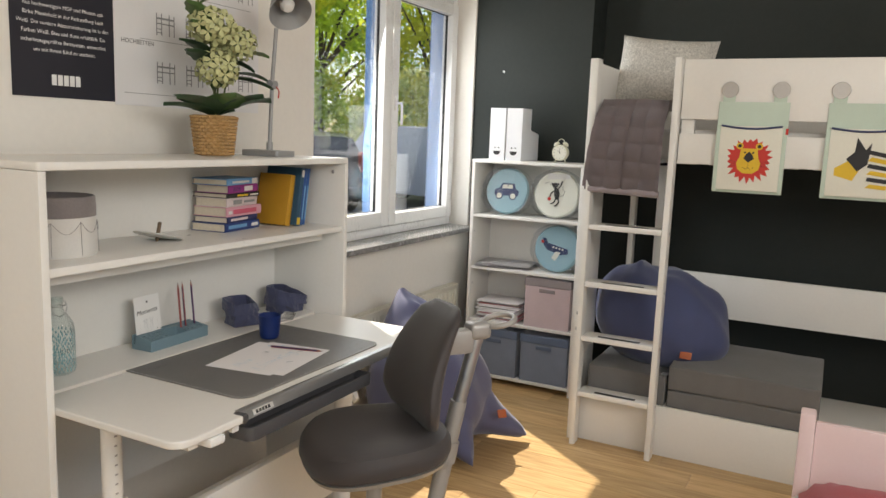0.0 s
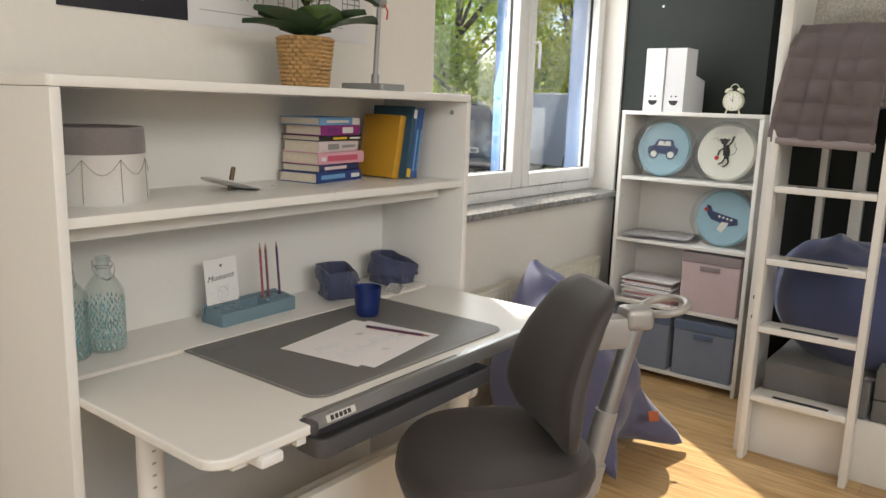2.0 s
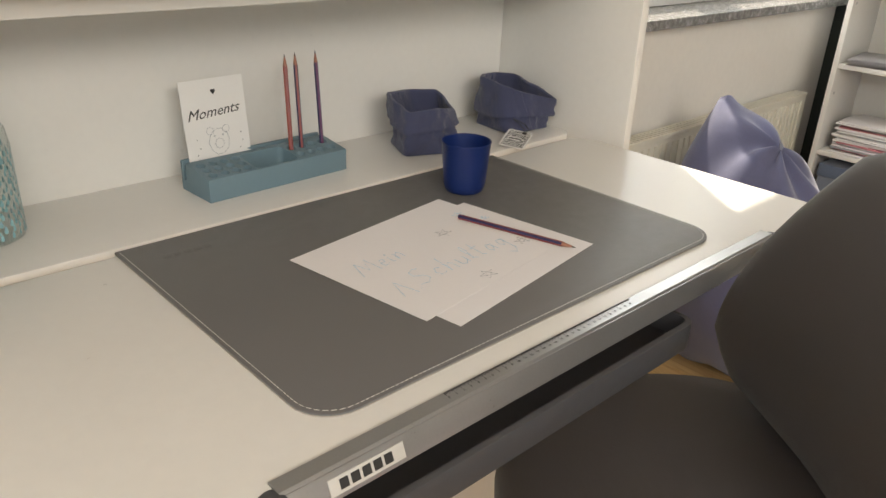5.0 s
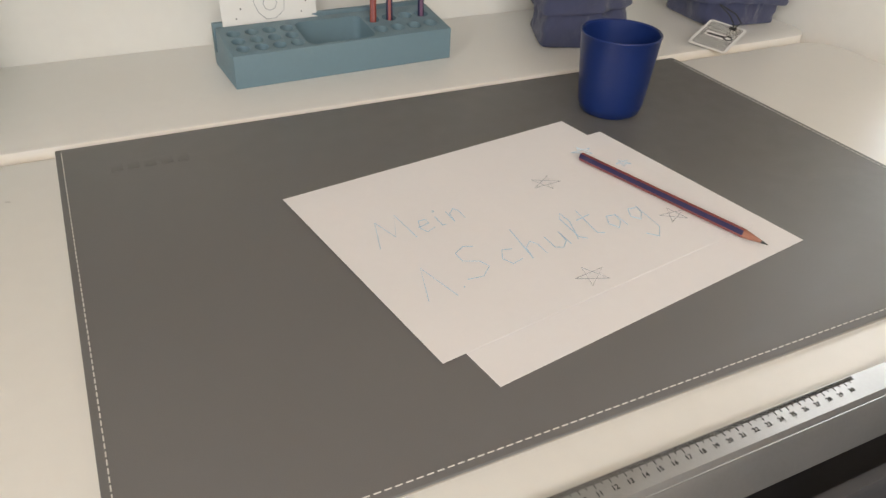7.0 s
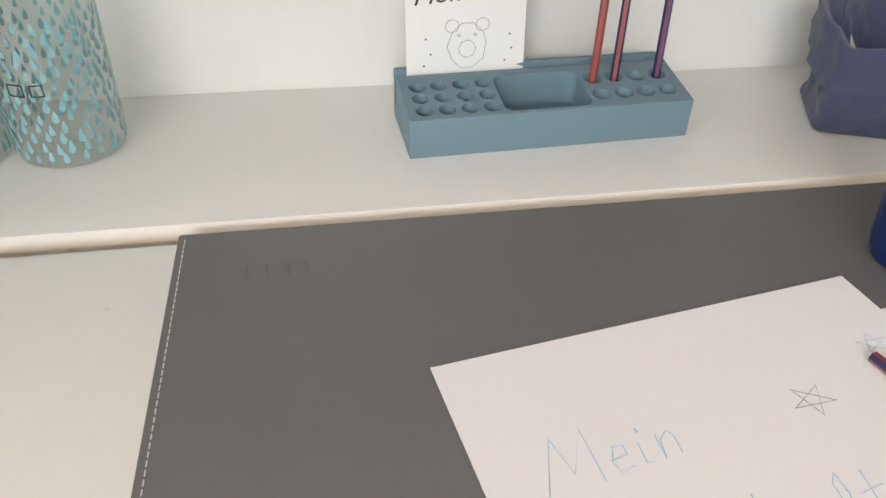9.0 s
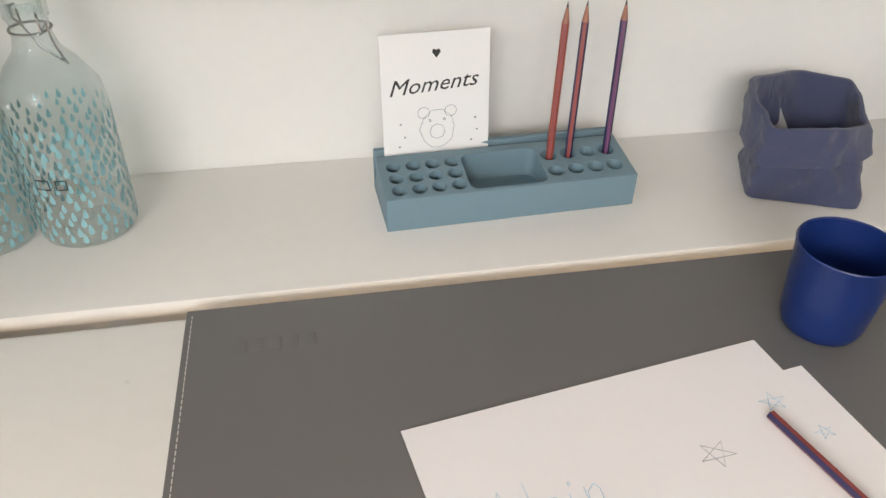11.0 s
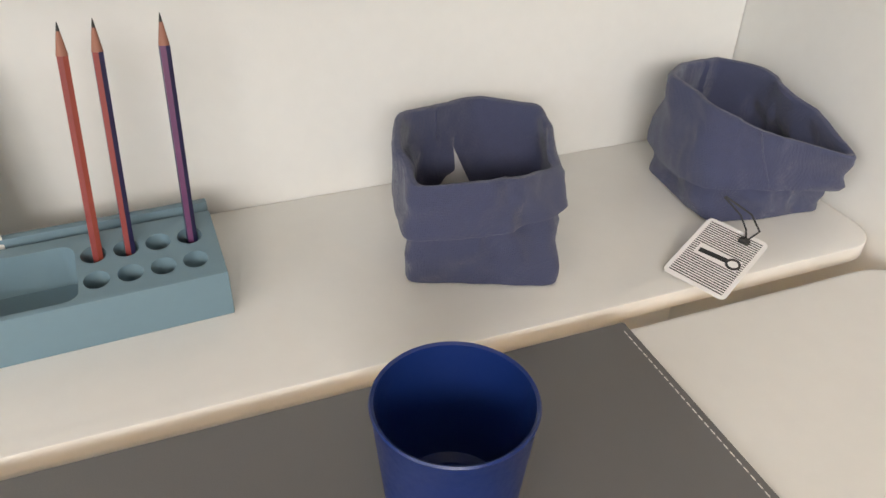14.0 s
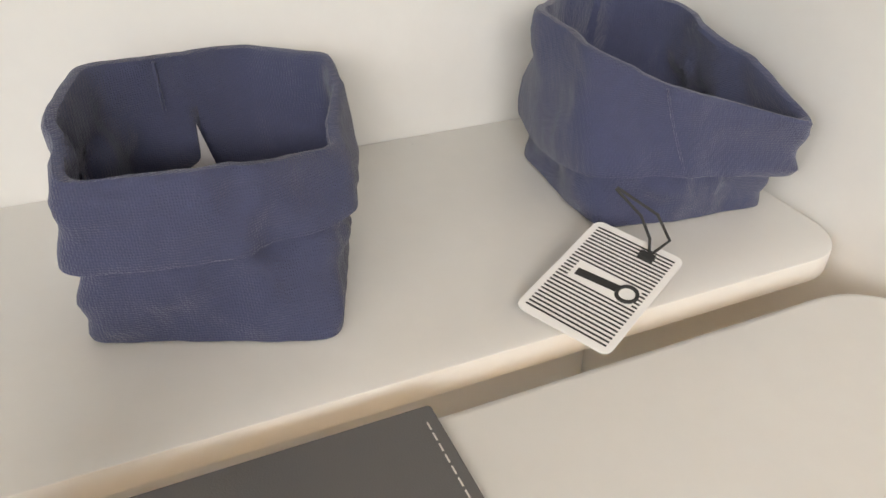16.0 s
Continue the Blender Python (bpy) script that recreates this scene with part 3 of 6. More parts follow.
# ---- swivel chair ----
def build_chair():
    face = math.degrees(math.atan2(-0.80, -0.60))        # the way it looks
    c = thing("desk_chair", pose(0.862, 0.705, 0, 0, 0, face), "dark grey upholstered children's swivel chair with a grey metal back post", "chair")
    n = 48

    def seat_ring(k, z):
        pts = []
        for i in range(n):
            a = 2 * math.pi * i / n
            x, y = math.cos(a), math.sin(a)
            r = 1 / (abs(x) ** 2.6 + abs(y) ** 2.6) ** (1 / 2.6)
            wide = 0.225 + 0.012 * x
            pts.append((x * r * 0.225 * k, y * r * wide * k, z + 0.018 * (x * r * k) ** 2 * (1 if x < 0 else -1.3) + 0.012 * (y * r * k) ** 2))
        return pts
    part("seat", loft([seat_ring(0.90, 0.542), seat_ring(0.97, 0.549), seat_ring(1.0, 0.567), seat_ring(0.985, 0.595), seat_ring(0.93, 0.615), seat_ring(0.8, 0.623), seat_ring(0.5, 0.620), seat_ring(0.2, 0.618)]), CHAIRMESH, c, "dark grey cushioned seat")
    part("seat_pan", loft([seat_ring(0.75, 0.517), seat_ring(0.93, 0.527), seat_ring(0.965, 0.541)]), GREYPOWDER, c)
    # backrest: pear-shaped shell, wide low down, narrow at the top
    rows = []
    for j in range(15):
        v = j / 14
        z = 0.632 + 0.372 * v
        w = 0.205 * (1 - 0.42 * v ** 1.6) * (0.62 + 0.38 * min(1, v / 0.22) ** 0.6)
        x = -0.150 - 0.030 * math.sin(v * math.pi) * -1 - 0.085 * v ** 1.5
        t = 0.040 * (0.55 + 0.45 * math.sin(math.pi * min(1, max(0.05, v * 0.9 + 0.07))))
        if j in (0, 14):
            w, t = w * 0.72, t * 0.45
        ring = []
        for i in range(28):
            a = 2 * math.pi * i / 28
            yy = w * math.copysign(abs(math.cos(a)) ** 0.75, math.cos(a))
            xx = t * math.copysign(abs(math.sin(a)) ** 0.8, math.sin(a))
            ring.append((x + xx + 0.9 * yy * yy, yy, z))
        rows.append(ring)
    part("backrest", loft(rows), CHAIRMESH, c, "dark grey padded backrest")
    post = tube([(-0.200, 0, 0.28), (-0.285, 0, 0.68)], 0.027, 24)
    post = part("lower_post", post, GREYPOWDER, c, "grey tubular back post", smooth=True)
    part("upper_post", tube([(-0.281, 0, 0.66), (-0.345, 0, 0.905)], 0.0225, 24), ALU, post)
    part("collar", tube([(-0.243, 0, 0.48), (-0.257, 0, 0.55)], 0.033, 24), GREYPOWDER, post)
    part("clamp", box((-0.25, -0.03, 0.475), (-0.13, 0.03, 0.53), 0.014), GREYPOWDER, post)
    head = box((-0.380, -0.032, 0.885), (-0.305, 0.032, 0.94), 0.018, 3)
    box((-0.320, -0.028, 0.84), (-0.225, 0.028, 0.92), 0.016, bm=head)
    part("head", head, GREYPOWDER, post)
    ring = [(-0.420 + 0.05 * math.cos(2 * math.pi * i / 24), 0.055 * math.sin(2 * math.pi * i / 24), 0.937 - 0.012 * math.cos(2 * math.pi * i / 24)) for i in range(24)]
    part("grip_ring", tube(ring, 0.0095, 10, True), GREYPOWDER, post, "grey grip ring")
    part("seat_beam", box((-0.235, -0.045, 0.470), (0.08, 0.045, 0.5165), 0.012), GREYPOWDER, c)
    part("gas_column", tube([(0, 0, 0.10), (0, 0, 0.475)], 0.025, 20), GREYPOWDER, c)
    base = part("base", moved(lathe([(0, 0.07), (0.05, 0.07), (0.055, 0.11), (0.03, 0.125), (0, 0.125)], 24), Matrix()), GREYPOWDER, c)
    for k in range(5):
        a = radians(72 * k + 20)
        dx, dy = math.cos(a), math.sin(a)
        part("leg", tube([(0.04 * dx, 0.04 * dy, 0.098), (0.25 * dx, 0.25 * dy, 0.066)], [0.02, 0.014], 10), GREYPOWDER, base)
        wheel = tube([(0.25 * dx - 0.012 * dy, 0.25 * dy + 0.012 * dx, 0.026), (0.25 * dx + 0.012 * dy, 0.25 * dy - 0.012 * dx, 0.026)], 0.026, 16)
        tube([(0.25 * dx, 0.25 * dy, 0.04), (0.25 * dx, 0.25 * dy, 0.066)], 0.006, 8, bm=wheel)
        part("castor", wheel, TRAYIN, base)


build_chair()


# ---- bookcase ----
BC_X0, BC_X1, BC_Y, BC_D, BC_H = 0.050, 0.760, 3.035, 0.285, 1.396
BC_SHELVES = (1.060, 0.735, 0.400, 0.055)


def build_bookcase():
    b = thing("bookcase", pose(0, 0, 0), "narrow white lacquered bookcase with four shelves", "bookcase")
    t = 0.020
    for x in (BC_X0, BC_X1 - t):
        part("side_panel", box((x, BC_Y, 0), (x + t, BC_Y + BC_D, BC_H - 0.0205), 0.002), LACQUER, b)
    part("top_panel", box((BC_X0, BC_Y - 0.002, BC_H - 0.020), (BC_X1, BC_Y + BC_D, BC_H), 0.002), LACQUER, b)
    part("back_panel", box((BC_X0 + t, BC_Y + BC_D - 0.008, 0.06), (BC_X1 - t, BC_Y + BC_D, BC_H - 0.021)), LACQUER, b)
    for z in BC_SHELVES:
        part("shelf", box((BC_X0 + t + 0.0005, BC_Y + 0.004, z - 0.018), (BC_X1 - t - 0.0005, BC_Y + BC_D - 0.0085, z), 0.002), LACQUER, b)
    for z in (0.62, 0.95, 1.33):
        part("cap", moved(lathe([(0, 0.002), (0.005, 0.002), (0.006, 0)], 12), Matrix.Translation((BC_X0 + t, BC_Y + 0.03, z)) @ Matrix.Rotation(radians(90), 4, "Y")), STEEL, b)


build_bookcase()

# ---- loft bed ----
BED_Y, BED_X0, BED_X1 = 2.442, 0.945, 3.03


def build_bed():
    b = thing("loft_bed", pose(0, 0, 0), "white lacquered loft bed with ladder and low seating bay", "bed")
    back = 3.52
    # end wall: two posts and boards between
    part("post", box((BED_X0 - 0.012, BED_Y + 0.012, 0), (BED_X0 + 0.022, BED_Y + 0.075, 1.925), 0.005), LACQUER, b)
    part("post", box((BED_X0 - 0.012, back - 0.063, 0), (BED_X0 + 0.022, back, 1.925), 0.005), LACQUER, b)
    part("end_board", box((BED_X0 - 0.003, BED_Y + 0.0755, 1.400), (BED_X0 + 0.017, back - 0.0635, 1.910), 0.004), LACQUER, b)
    part("end_board", box((BED_X0 - 0.003, BED_Y + 0.0755, 0.0), (BED_X0 + 0.017, BED_Y + 0.30, 1.3995), 0.004), LACQUER, b)
    part("post", box((1.09, back - 0.05, 0.0), (1.145, back - 0.005, 1.400), 0.004), LACQUER, b)
    part("post", box((BED_X1 - 0.05, BED_Y + 0.012, 0), (BED_X1, BED_Y + 0.075, 1.925), 0.005), LACQUER, b)
    part("post", box((BED_X1 - 0.05, back - 0.063, 0), (BED_X1, back, 1.925), 0.005), LACQUER, b)
    # ladder
    rail_l = part("ladder_rail", box((BED_X0 + 0.024, BED_Y - 0.06, 0), (BED_X0 + 0.050, BED_Y + 0.010, 1.918), 0.005), LACQUER, b)
    rail_r = part("ladder_rail", box((1.348, BED_Y - 0.06, 0), (1.376, BED_Y + 0.010, 1.918), 0.005), LACQUER, b)
    for z in (1.130, 0.846, 0.572, 0.284):
        rung = part("rung", box((BED_X0 + 0.0505, BED_Y - 0.058, z - 0.026), (1.3475, BED_Y + 0.055, z), 0.005), LACQUER, b)
        part("grip_strip", box((BED_X0 + 0.13, BED_Y - 0.045, z), (1.28, BED_Y - 0.020, z + 0.0012)), RUBBER, rung, "black anti-slip strip")
    for r, x in ((rail_l, BED_X0 + 0.0235), (rail_r, 1.3765)):
        for z in (1.115, 0.831, 0.557, 0.269):
            part("bolt", moved(lathe([(0, 0.003), (0.006, 0.003), (0.007, 0)], 12), Matrix.Translation((x, BED_Y - 0.03, z)) @ Matrix.Rotation(radians(90 if x > 1 else -90), 4, "Y")), STEEL, r)
    for z in (0.60, 0.68):
        part("bolt", moved(lathe([(0, 0.006), (0.008, 0.006), (0.008, 0)], 12), Matrix.Translation((BED_X0 + 0.024, BED_Y - 0.04, z)) @ Matrix.Rotation(radians(-90), 4, "Y")), BLACK, rail_l)
    # guard boards
    part("guard_board", box((1.38, BED_Y - 0.004, 1.645), (BED_X1, BED_Y + 0.018, 1.913), 0.004), LACQUER, b)
    part("side_rail", box((1.38, BED_Y - 0.004, 1.443), (BED_X1, BED_Y + 0.018, 1.580), 0.004), LACQUER, b)
    part("side_rail", box((BED_X0 + 0.02, back - 0.025, 1.443), (BED_X1, back - 0.003, 1.90), 0.004), LACQUER, b)
    part("guard_post", box((1.382, BED_Y + 0.0185, 1.44), (1.44, BED_Y + 0.04, 1.90), 0.003), LACQUER, b)
    for k in range(13):
        x = 1.08 + k * 0.145
        part("slat", box((x, BED_Y + 0.02, 1.44), (x + 0.09, back - 0.026, 1.455), 0.002), LACQUER, b)
    part("mattress", box((BED_X0 + 0.05, BED_Y + 0.045, 1.456), (BED_X1 - 0.05, back - 0.03, 1.60), 0.03, 3), LINEN, b, "white mattress")
    # rear back board and low base
    part("back_board", box((1.16, 3.145, 0.590), (BED_X1 + 0.4, 3.167, 0.832), 0.004), LACQUER, b)
    part("base_front", box((BED_X0 + 0.03, BED_Y + 0.042, 0.0), (BED_X1 + 0.3, BED_Y + 0.062, 0.252), 0.003), LACQUER, b)
    part("base_top", box((BED_X0 + 0.03, BED_Y + 0.0625, 0.225), (BED_X1 + 0.3, 3.135, 0.245), 0.002), LACQUER, b)
    return b


build_bed()


def cushion(w, d, h, r, puff=0.012, seed=0):
    """A block of foam in a cloth cover."""
    bm = bmesh.new()
    bmesh.ops.create_cube(bm, size=1)
    for v in bm.verts:
        v.co = Vector((v.co.x * w, v.co.y * d, (v.co.z + 0.5) * h))
    bmesh.ops.bevel(bm, geom=bm.edges[:], offset=r, segments=3, profile=0.6, affect="EDGES")
    bmesh.ops.subdivide_edges(bm, edges=[e for e in bm.edges if e.calc_length() > 0.1], cuts=9, use_grid_fill=True)
    for v in bm.verts:
        p = v.co
        k = max(0, 1 - (2 * p.x / w) ** 2) * max(0, 1 - (2 * p.y / d) ** 2)
        if p.z > h * 0.6:
            p.z += puff * k + 0.006 * noise.noise(Vector((p.x * 9, p.y * 9, seed)))
    return bm


def build_seat_cushions():
    for x0, x1, z, h in ((1.005, 1.400, 0.246, 0.15), (1.407, 2.085, 0.246, 0.088), (1.407, 2.085, 0.337, 0.120)):
        label = "grey fabric foam seat cushion on the low base" if h > 0.1 else "thin grey fabric foam mattress on the low base"
        y0 = BED_Y + 0.07
        solo("seat_cushion", cushion(x1 - x0 - 0.006, 0.62, h, 0.010, 0.006, x0), SEATFABRIC, pose((x0 + x1) / 2, y0 + 0.31, z), label, "cushion", "seat cushions of the bay")


build_seat_cushions()


def blob(fn, nu=48, nv=28):
    """A closed sack: fn(u, v) with u round and v from bottom to top."""
    return loft([[fn(2 * math.pi * i / nu, j / nv) for i in range(nu)] for j in range(nv + 1)])


def build_bay_beanbag():
    def f(u, v):
        a = math.pi * (v * 0.96 + 0.02)
        r = math.sin(a) ** 0.8 * (1.0 if v < 0.35 else 1.0 - 0.22 * (v - 0.35))
        x, y, z = 0.365 * r * math.cos(u), 0.25 * r * math.sin(u), 0.235 - 0.265 * math.cos(a)
        x -= 0.13 * v * v                # the peak leans over to one side
        z += 0.03 * math.exp(-((math.cos(u) + 0.5) * 3) ** 2) * v
        wr = noise.noise(Vector((x * 7, y * 7, z * 6))) * 0.016 + 0.010 * math.sin(7 * u + 9 * v) * v * (1 - v) * 2
        k = 1 + wr / 0.25
        return (x * k, y * k, max(0.0, z * k - 0.006))
    bag = thing("beanbag", pose(1.325, 2.81, 0.398, 0, 0, -4), "plump blue canvas beanbag on the grey seat cushions", "beanbag")
    part("sack", blob(f), BAGBLUE, bag)
    part("patch", moved(box((-0.028, -0.004, -0.018), (0.028, 0.004, 0.018), 0.002), Matrix.Translation((0.16, -0.205, 0.10)) @ Matrix.Rotation(radians(-18), 4, "X") @ Matrix.Rotation(radians(14), 4, "Z")), ORANGE, bag, "orange leather patch")
    lab = sheet(0.10, 0.05, 6, 3, lambda x, y: (x, y, 0.006 + 0.006 * math.sin(x * 40)))
    part("care_label", moved(thick(lab, 0.0008), Matrix.Translation((0.11, -0.245, 0.0))), PAPER, bag, "white care label")


def build_floor_beanbag():
    """A big corner-tipped sack that leans on the wall below the window."""
    bag = thing("beanbag", pose(0.43, 2.12, 0.0), "large lilac-blue canvas beanbag leaning under the window", "beanbag")
    tips = [Vector((-0.32, -0.02, 0.775)), Vector((0.375, 0.185, 0.02)), Vector((0.30, -0.34, 0.03)), Vector((-0.30, 0.26, 0.03))]
    c = Vector((-0.10, -0.07, 0.26))

    def f(u, v):
        a = math.pi * (v * 0.98 + 0.01)
        d = Vector((math.sin(a) * math.cos(u), math.sin(a) * math.sin(u), -math.cos(a)))
        r = 0.30
        for t in tips:
            w = t - c
            k = max(0.0, d.dot(w.normalized()))
            r = max(r, min(w.length, w.length * 0.66 / (0.66 + (0.80 if t.z > 0.5 else 1.55) * math.sqrt(max(0.0, 1 - k * k))))) if k > 0.3 else r
        p = c + d * r
        n1 = noise.noise(p * 6) * 0.018 + 0.012 * math.sin(6 * u + 7 * v)
        p = p + d * n1
        p.z = max(0.0, p.z)
        return p
    part("sack", blob(f, 96, 60), BAGLILAC, bag)
    part("patch", moved(box((-0.022, -0.004, -0.02), (0.022, 0.004, 0.02), 0.002), Matrix.Translation((0.285, -0.03, 0.20)) @ Matrix.Rotation(radians(50), 4, "Z") @ Matrix.Rotation(radians(-25), 4, "X")), ORANGE, bag, "orange leather patch")


build_bay_beanbag()
build_floor_beanbag()


def build_radiator():
    r = thing("radiator", pose(-0.095, 2.42, 0), "cream panel radiator with grille under the window", "radiator")
    y0, y1, z0, z1 = -0.60, 0.66, 0.13, 0.60
    part("panel", box((0.05, y0, z0), (0.062, y1, z1 - 0.004), 0.003), RADIATOR, r)
    for k in range(36):
        y = y0 + 0.02 + k * 0.034
        part("rib", box((0.0622, y, z0 + 0.03), (0.067, y + 0.018, z1 - 0.03), 0.003), RADIATOR, r)
    part("back_plate", box((0.012, y0, z0), (0.022, y1, z1 - 0.004), 0.002), RADIATOR, r)
    grille = part("grille", window_ring_flat(y0, y1, 0.008, 0.066, z1), RADIATOR, r)
    for k in range(60):
        y = y0 + 0.014 + k * 0.0205
        part("grille_bar", box((0.014, y, z1 - 0.006), (0.060, y + 0.008, z1)), RADIATOR, grille)
    for y in (y0 + 0.1, y1 - 0.1):
        part("bracket", box((-0.004, y, z0 + 0.05), (0.0125, y + 0.03, z1 - 0.05)), RADIATOR, r)


def window_ring_flat(y0, y1, x0, x1, z):
    bm = box((x0, y0, z - 0.012), (x0 + 0.006, y1, z), 0.001)
    box((x1 - 0.006, y0, z - 0.012), (x1, y1, z), 0.001, bm=bm)
    for y in (y0, y1 - 0.006):
        box((x0 + 0.006, y, z - 0.012), (x1 - 0.006, y + 0.006, z), bm=bm)
    return bm


build_radiator()


def build_pink_bed():
    b = thing("child_bed", pose(2.020, 0.30, 0, 0, 0, 0), "pale pink lacquered child bed with a coral blanket", "bed")
    part("post", box((0.0, 1.08, 0), (0.045, 1.145, 0.705), 0.008), PINKLACQ, b)
    part("end_board", box((0.046, 1.10, 0.10), (0.98, 1.125, 0.675), 0.005), PINKLACQ, b)
    part("post", box((0.981, 1.08, 0), (1.026, 1.145, 0.705), 0.008), PINKLACQ, b)
    part("mattress", box((0.0, 0.42, 0.12), (1.0, 1.078, 0.44), 0.03, 3), LINEN, b)
    def f(u, v):
        p = Vector((0.02 + 0.48 * (u / 0.5 + 1), 0.62 + v, 0.0))
        e = min(1.0, (0.46 - abs(v)) / 0.12, (0.5 - abs(u)) / 0.12)
        p.z = 0.442 + 0.105 * max(0, e) ** 0.6 + 0.02 * noise.noise(Vector((u * 6, v * 6, 2)))
        return p
    part("blanket", thick(sheet(1.0, 0.90, 24, 24, f), 0.012), PINKCLOTH, b, "coral blanket")


build_pink_bed()


# ---- things on the desk ----
def place(origin, u, v):
    """A pose from an origin and the drawing's x and y ways on the table."""
    u, v = Vector((*u, 0)).normalized(), Vector((*v, 0)).normalized()
    m = Matrix.Identity(4)
    for r in range(3):
        m[r][0], m[r][1], m[r][2], m[r][3] = u[r], v[r], u.cross(v)[r], origin[r]
    return m


def build_pad():
    x0, x1, y0, y1 = 0.2590, 0.7110, 0.285, 0.969
    cx, cy = (x0 + x1) / 2, (y0 + y1) / 2
    pad = thing("desk_pad", pose(cx, cy, DESK_Z), "dark grey leatherette desk pad with white edge stitching", "desk pad")
    outline = rounded(x1 - x0, y1 - y0, 0.045, 8, only=(0, 3))
    part("core", slab([(x * 0.998, y * 0.999) for x, y in outline], 0.0002, 0.0016), PADEDGE, pad)
    part("cover", slab(outline, 0.0017, 0.0042, 0.0008), PAD, pad)
    bm = bmesh.new()
    inner = rounded(x1 - x0 - 0.010, y1 - y0 - 0.010, 0.040, 8, only=(0, 3))
    pts = [Vector((x, y)) for x, y in inner]
    for a, b in zip(pts, pts[1:] + pts[:1]):
        if a.x < -0.20 and b.x < -0.20:
            continue
        n = max(1, round((b - a).length / 0.0058))
        for k in range(n):
            p, q = a.lerp(b, k / n), a.lerp(b, (k + 0.66) / n)
            tube([(p.x, p.y, 0.0043), (q.x, q.y, 0.0043)], 0.00042, 5, bm=bm)
    part("stitching", bm, THREAD, pad, "white stitching", kind="stuff")
    bm = bmesh.new()
    for k in range(5):
        box((-0.183, -0.302 + k * 0.0135, 0.0041), (-0.169, -0.292 + k * 0.0135, 0.0046), 0.0002, bm=bm)
    part("embossed_mark", bm, PAD, pad, "blind embossed mark")


build_pad()
PAD_TOP = DESK_Z + 0.0043


def star(cx, cy, r, turn=0.0):
    p = [(cx + r * math.cos(turn + radians(90 + 144 * k)), cy + r * 0.8 * math.sin(turn + radians(90 + 144 * k))) for k in range(6)]
    return p


def build_papers():
    u, v = (-0.153, 0.988), (-0.988, -0.153)        # along the long side, and up the page
    low = thing("paper_sheet", place((0.447, 0.466, PAD_TOP), u, v), "blank white drawing paper under another sheet", "paper", "sheets on the desk pad")

    part("sheet", box((0, -0.222, 0.0002), (0.297, 0, 0.0006)), PAPER, low, smooth=False)
    top = thing("paper_sheet", place((0.415, 0.443, PAD_TOP + 0.0010), u, v), "white drawing paper with a child's blue handwriting and stars", "paper", "sheets on the desk pad")
    # the page as drawn: x along the long side, y towards the reader
    part("sheet", box((0, -0.224, 0.0002), (0.297, 0, 0.0006)), PAPER, top, smooth=False)

    def ink(name, runs, x, y, s, material, w=0.0006, slant=0.18):
        bm = bmesh.new()
        for run in runs:
            stroke([(x + s * (px + slant * py), s * py - y) for px, py in run], w, 0.0008, bm=bm)
        part(name, bm, material, top)
    M = [[(0, 0), (0.25, 1), (0.5, 0.25), (0.8, 1.05), (0.95, 0)]]
    e = [[(0, 0.28), (0.3, 0.32), (0.28, 0.5), (0.1, 0.52), (0.02, 0.25), (0.12, 0.02), (0.36, 0.1)]]
    i = [[(0, 0.45), (0.02, 0.05), (0.14, 0.04)], [(0.02, 0.66), (0.05, 0.72), (0.08, 0.66), (0.03, 0.63)]]
    n = [[(0, 0.48), (0.03, 0), (0.06, 0.36), (0.22, 0.5), (0.32, 0.36), (0.33, 0.02)]]
    one = [[(0, 0), (0.28, 1.0), (0.62, -0.15)], [(0.85, 0), (0.88, 0.03)]]
    S = [[(0.62, 0.95), (0.42, 1.05), (0.15, 0.92), (0.18, 0.62), (0.5, 0.45), (0.62, 0.2), (0.35, -0.02), (0, 0.06)]]
    cc = [[(0.36, 0.45), (0.15, 0.52), (0.02, 0.28), (0.14, 0.03), (0.4, 0.08)]]
    h = [[(0.06, 1.05), (0, 0), (0.05, 0.36), (0.24, 0.5), (0.34, 0.34), (0.36, 0)]]
    uu = [[(0, 0.5), (0.02, 0.1), (0.18, 0), (0.36, 0.16), (0.38, 0.5), (0.4, 0.02)]]
    ll = [[(0, 0.1), (0.2, 0.7), (0.16, 1.05), (0.05, 0.9), (0.06, 0.15), (0.2, 0.02)]]
    tt = [[(0.12, 1.0), (0.08, 0.1), (0.22, 0.02)], [(-0.08, 0.68), (0.32, 0.72)]]
    aa = [[(0.34, 0.45), (0.14, 0.5), (0.02, 0.25), (0.14, 0.02), (0.32, 0.2), (0.36, 0.48), (0.38, 0.02)]]
    g = [[(0.34, 0.45), (0.14, 0.5), (0.02, 0.25), (0.16, 0.05), (0.34, 0.25), (0.38, 0.5), (0.36, -0.35), (0.12, -0.62), (-0.08, -0.4)]]
    at = 0.030
    for runs, wide, y0 in ((M, 1.15, 0.101), (e, 0.55, 0.100), (i, 0.34, 0.099), (n, 0.5, 0.098)):
        ink("handwriting", runs, at, y0, 0.033, BLUELINE)
        at += wide * 0.033
    ink("handwriting", one, 0.026, 0.170, 0.034, BLUELINE)
    at = 0.062
    for k, (runs, wide) in enumerate(((S, 0.85), (cc, 0.55), (h, 0.55), (uu, 0.58), (ll, 0.40), (tt, 0.45), (aa, 0.58), (g, 0.5))):
        ink("handwriting", runs, at, 0.166 + 0.001 * k, 0.035 if k == 0 else 0.037, BLUELINE)
        at += wide * 0.040
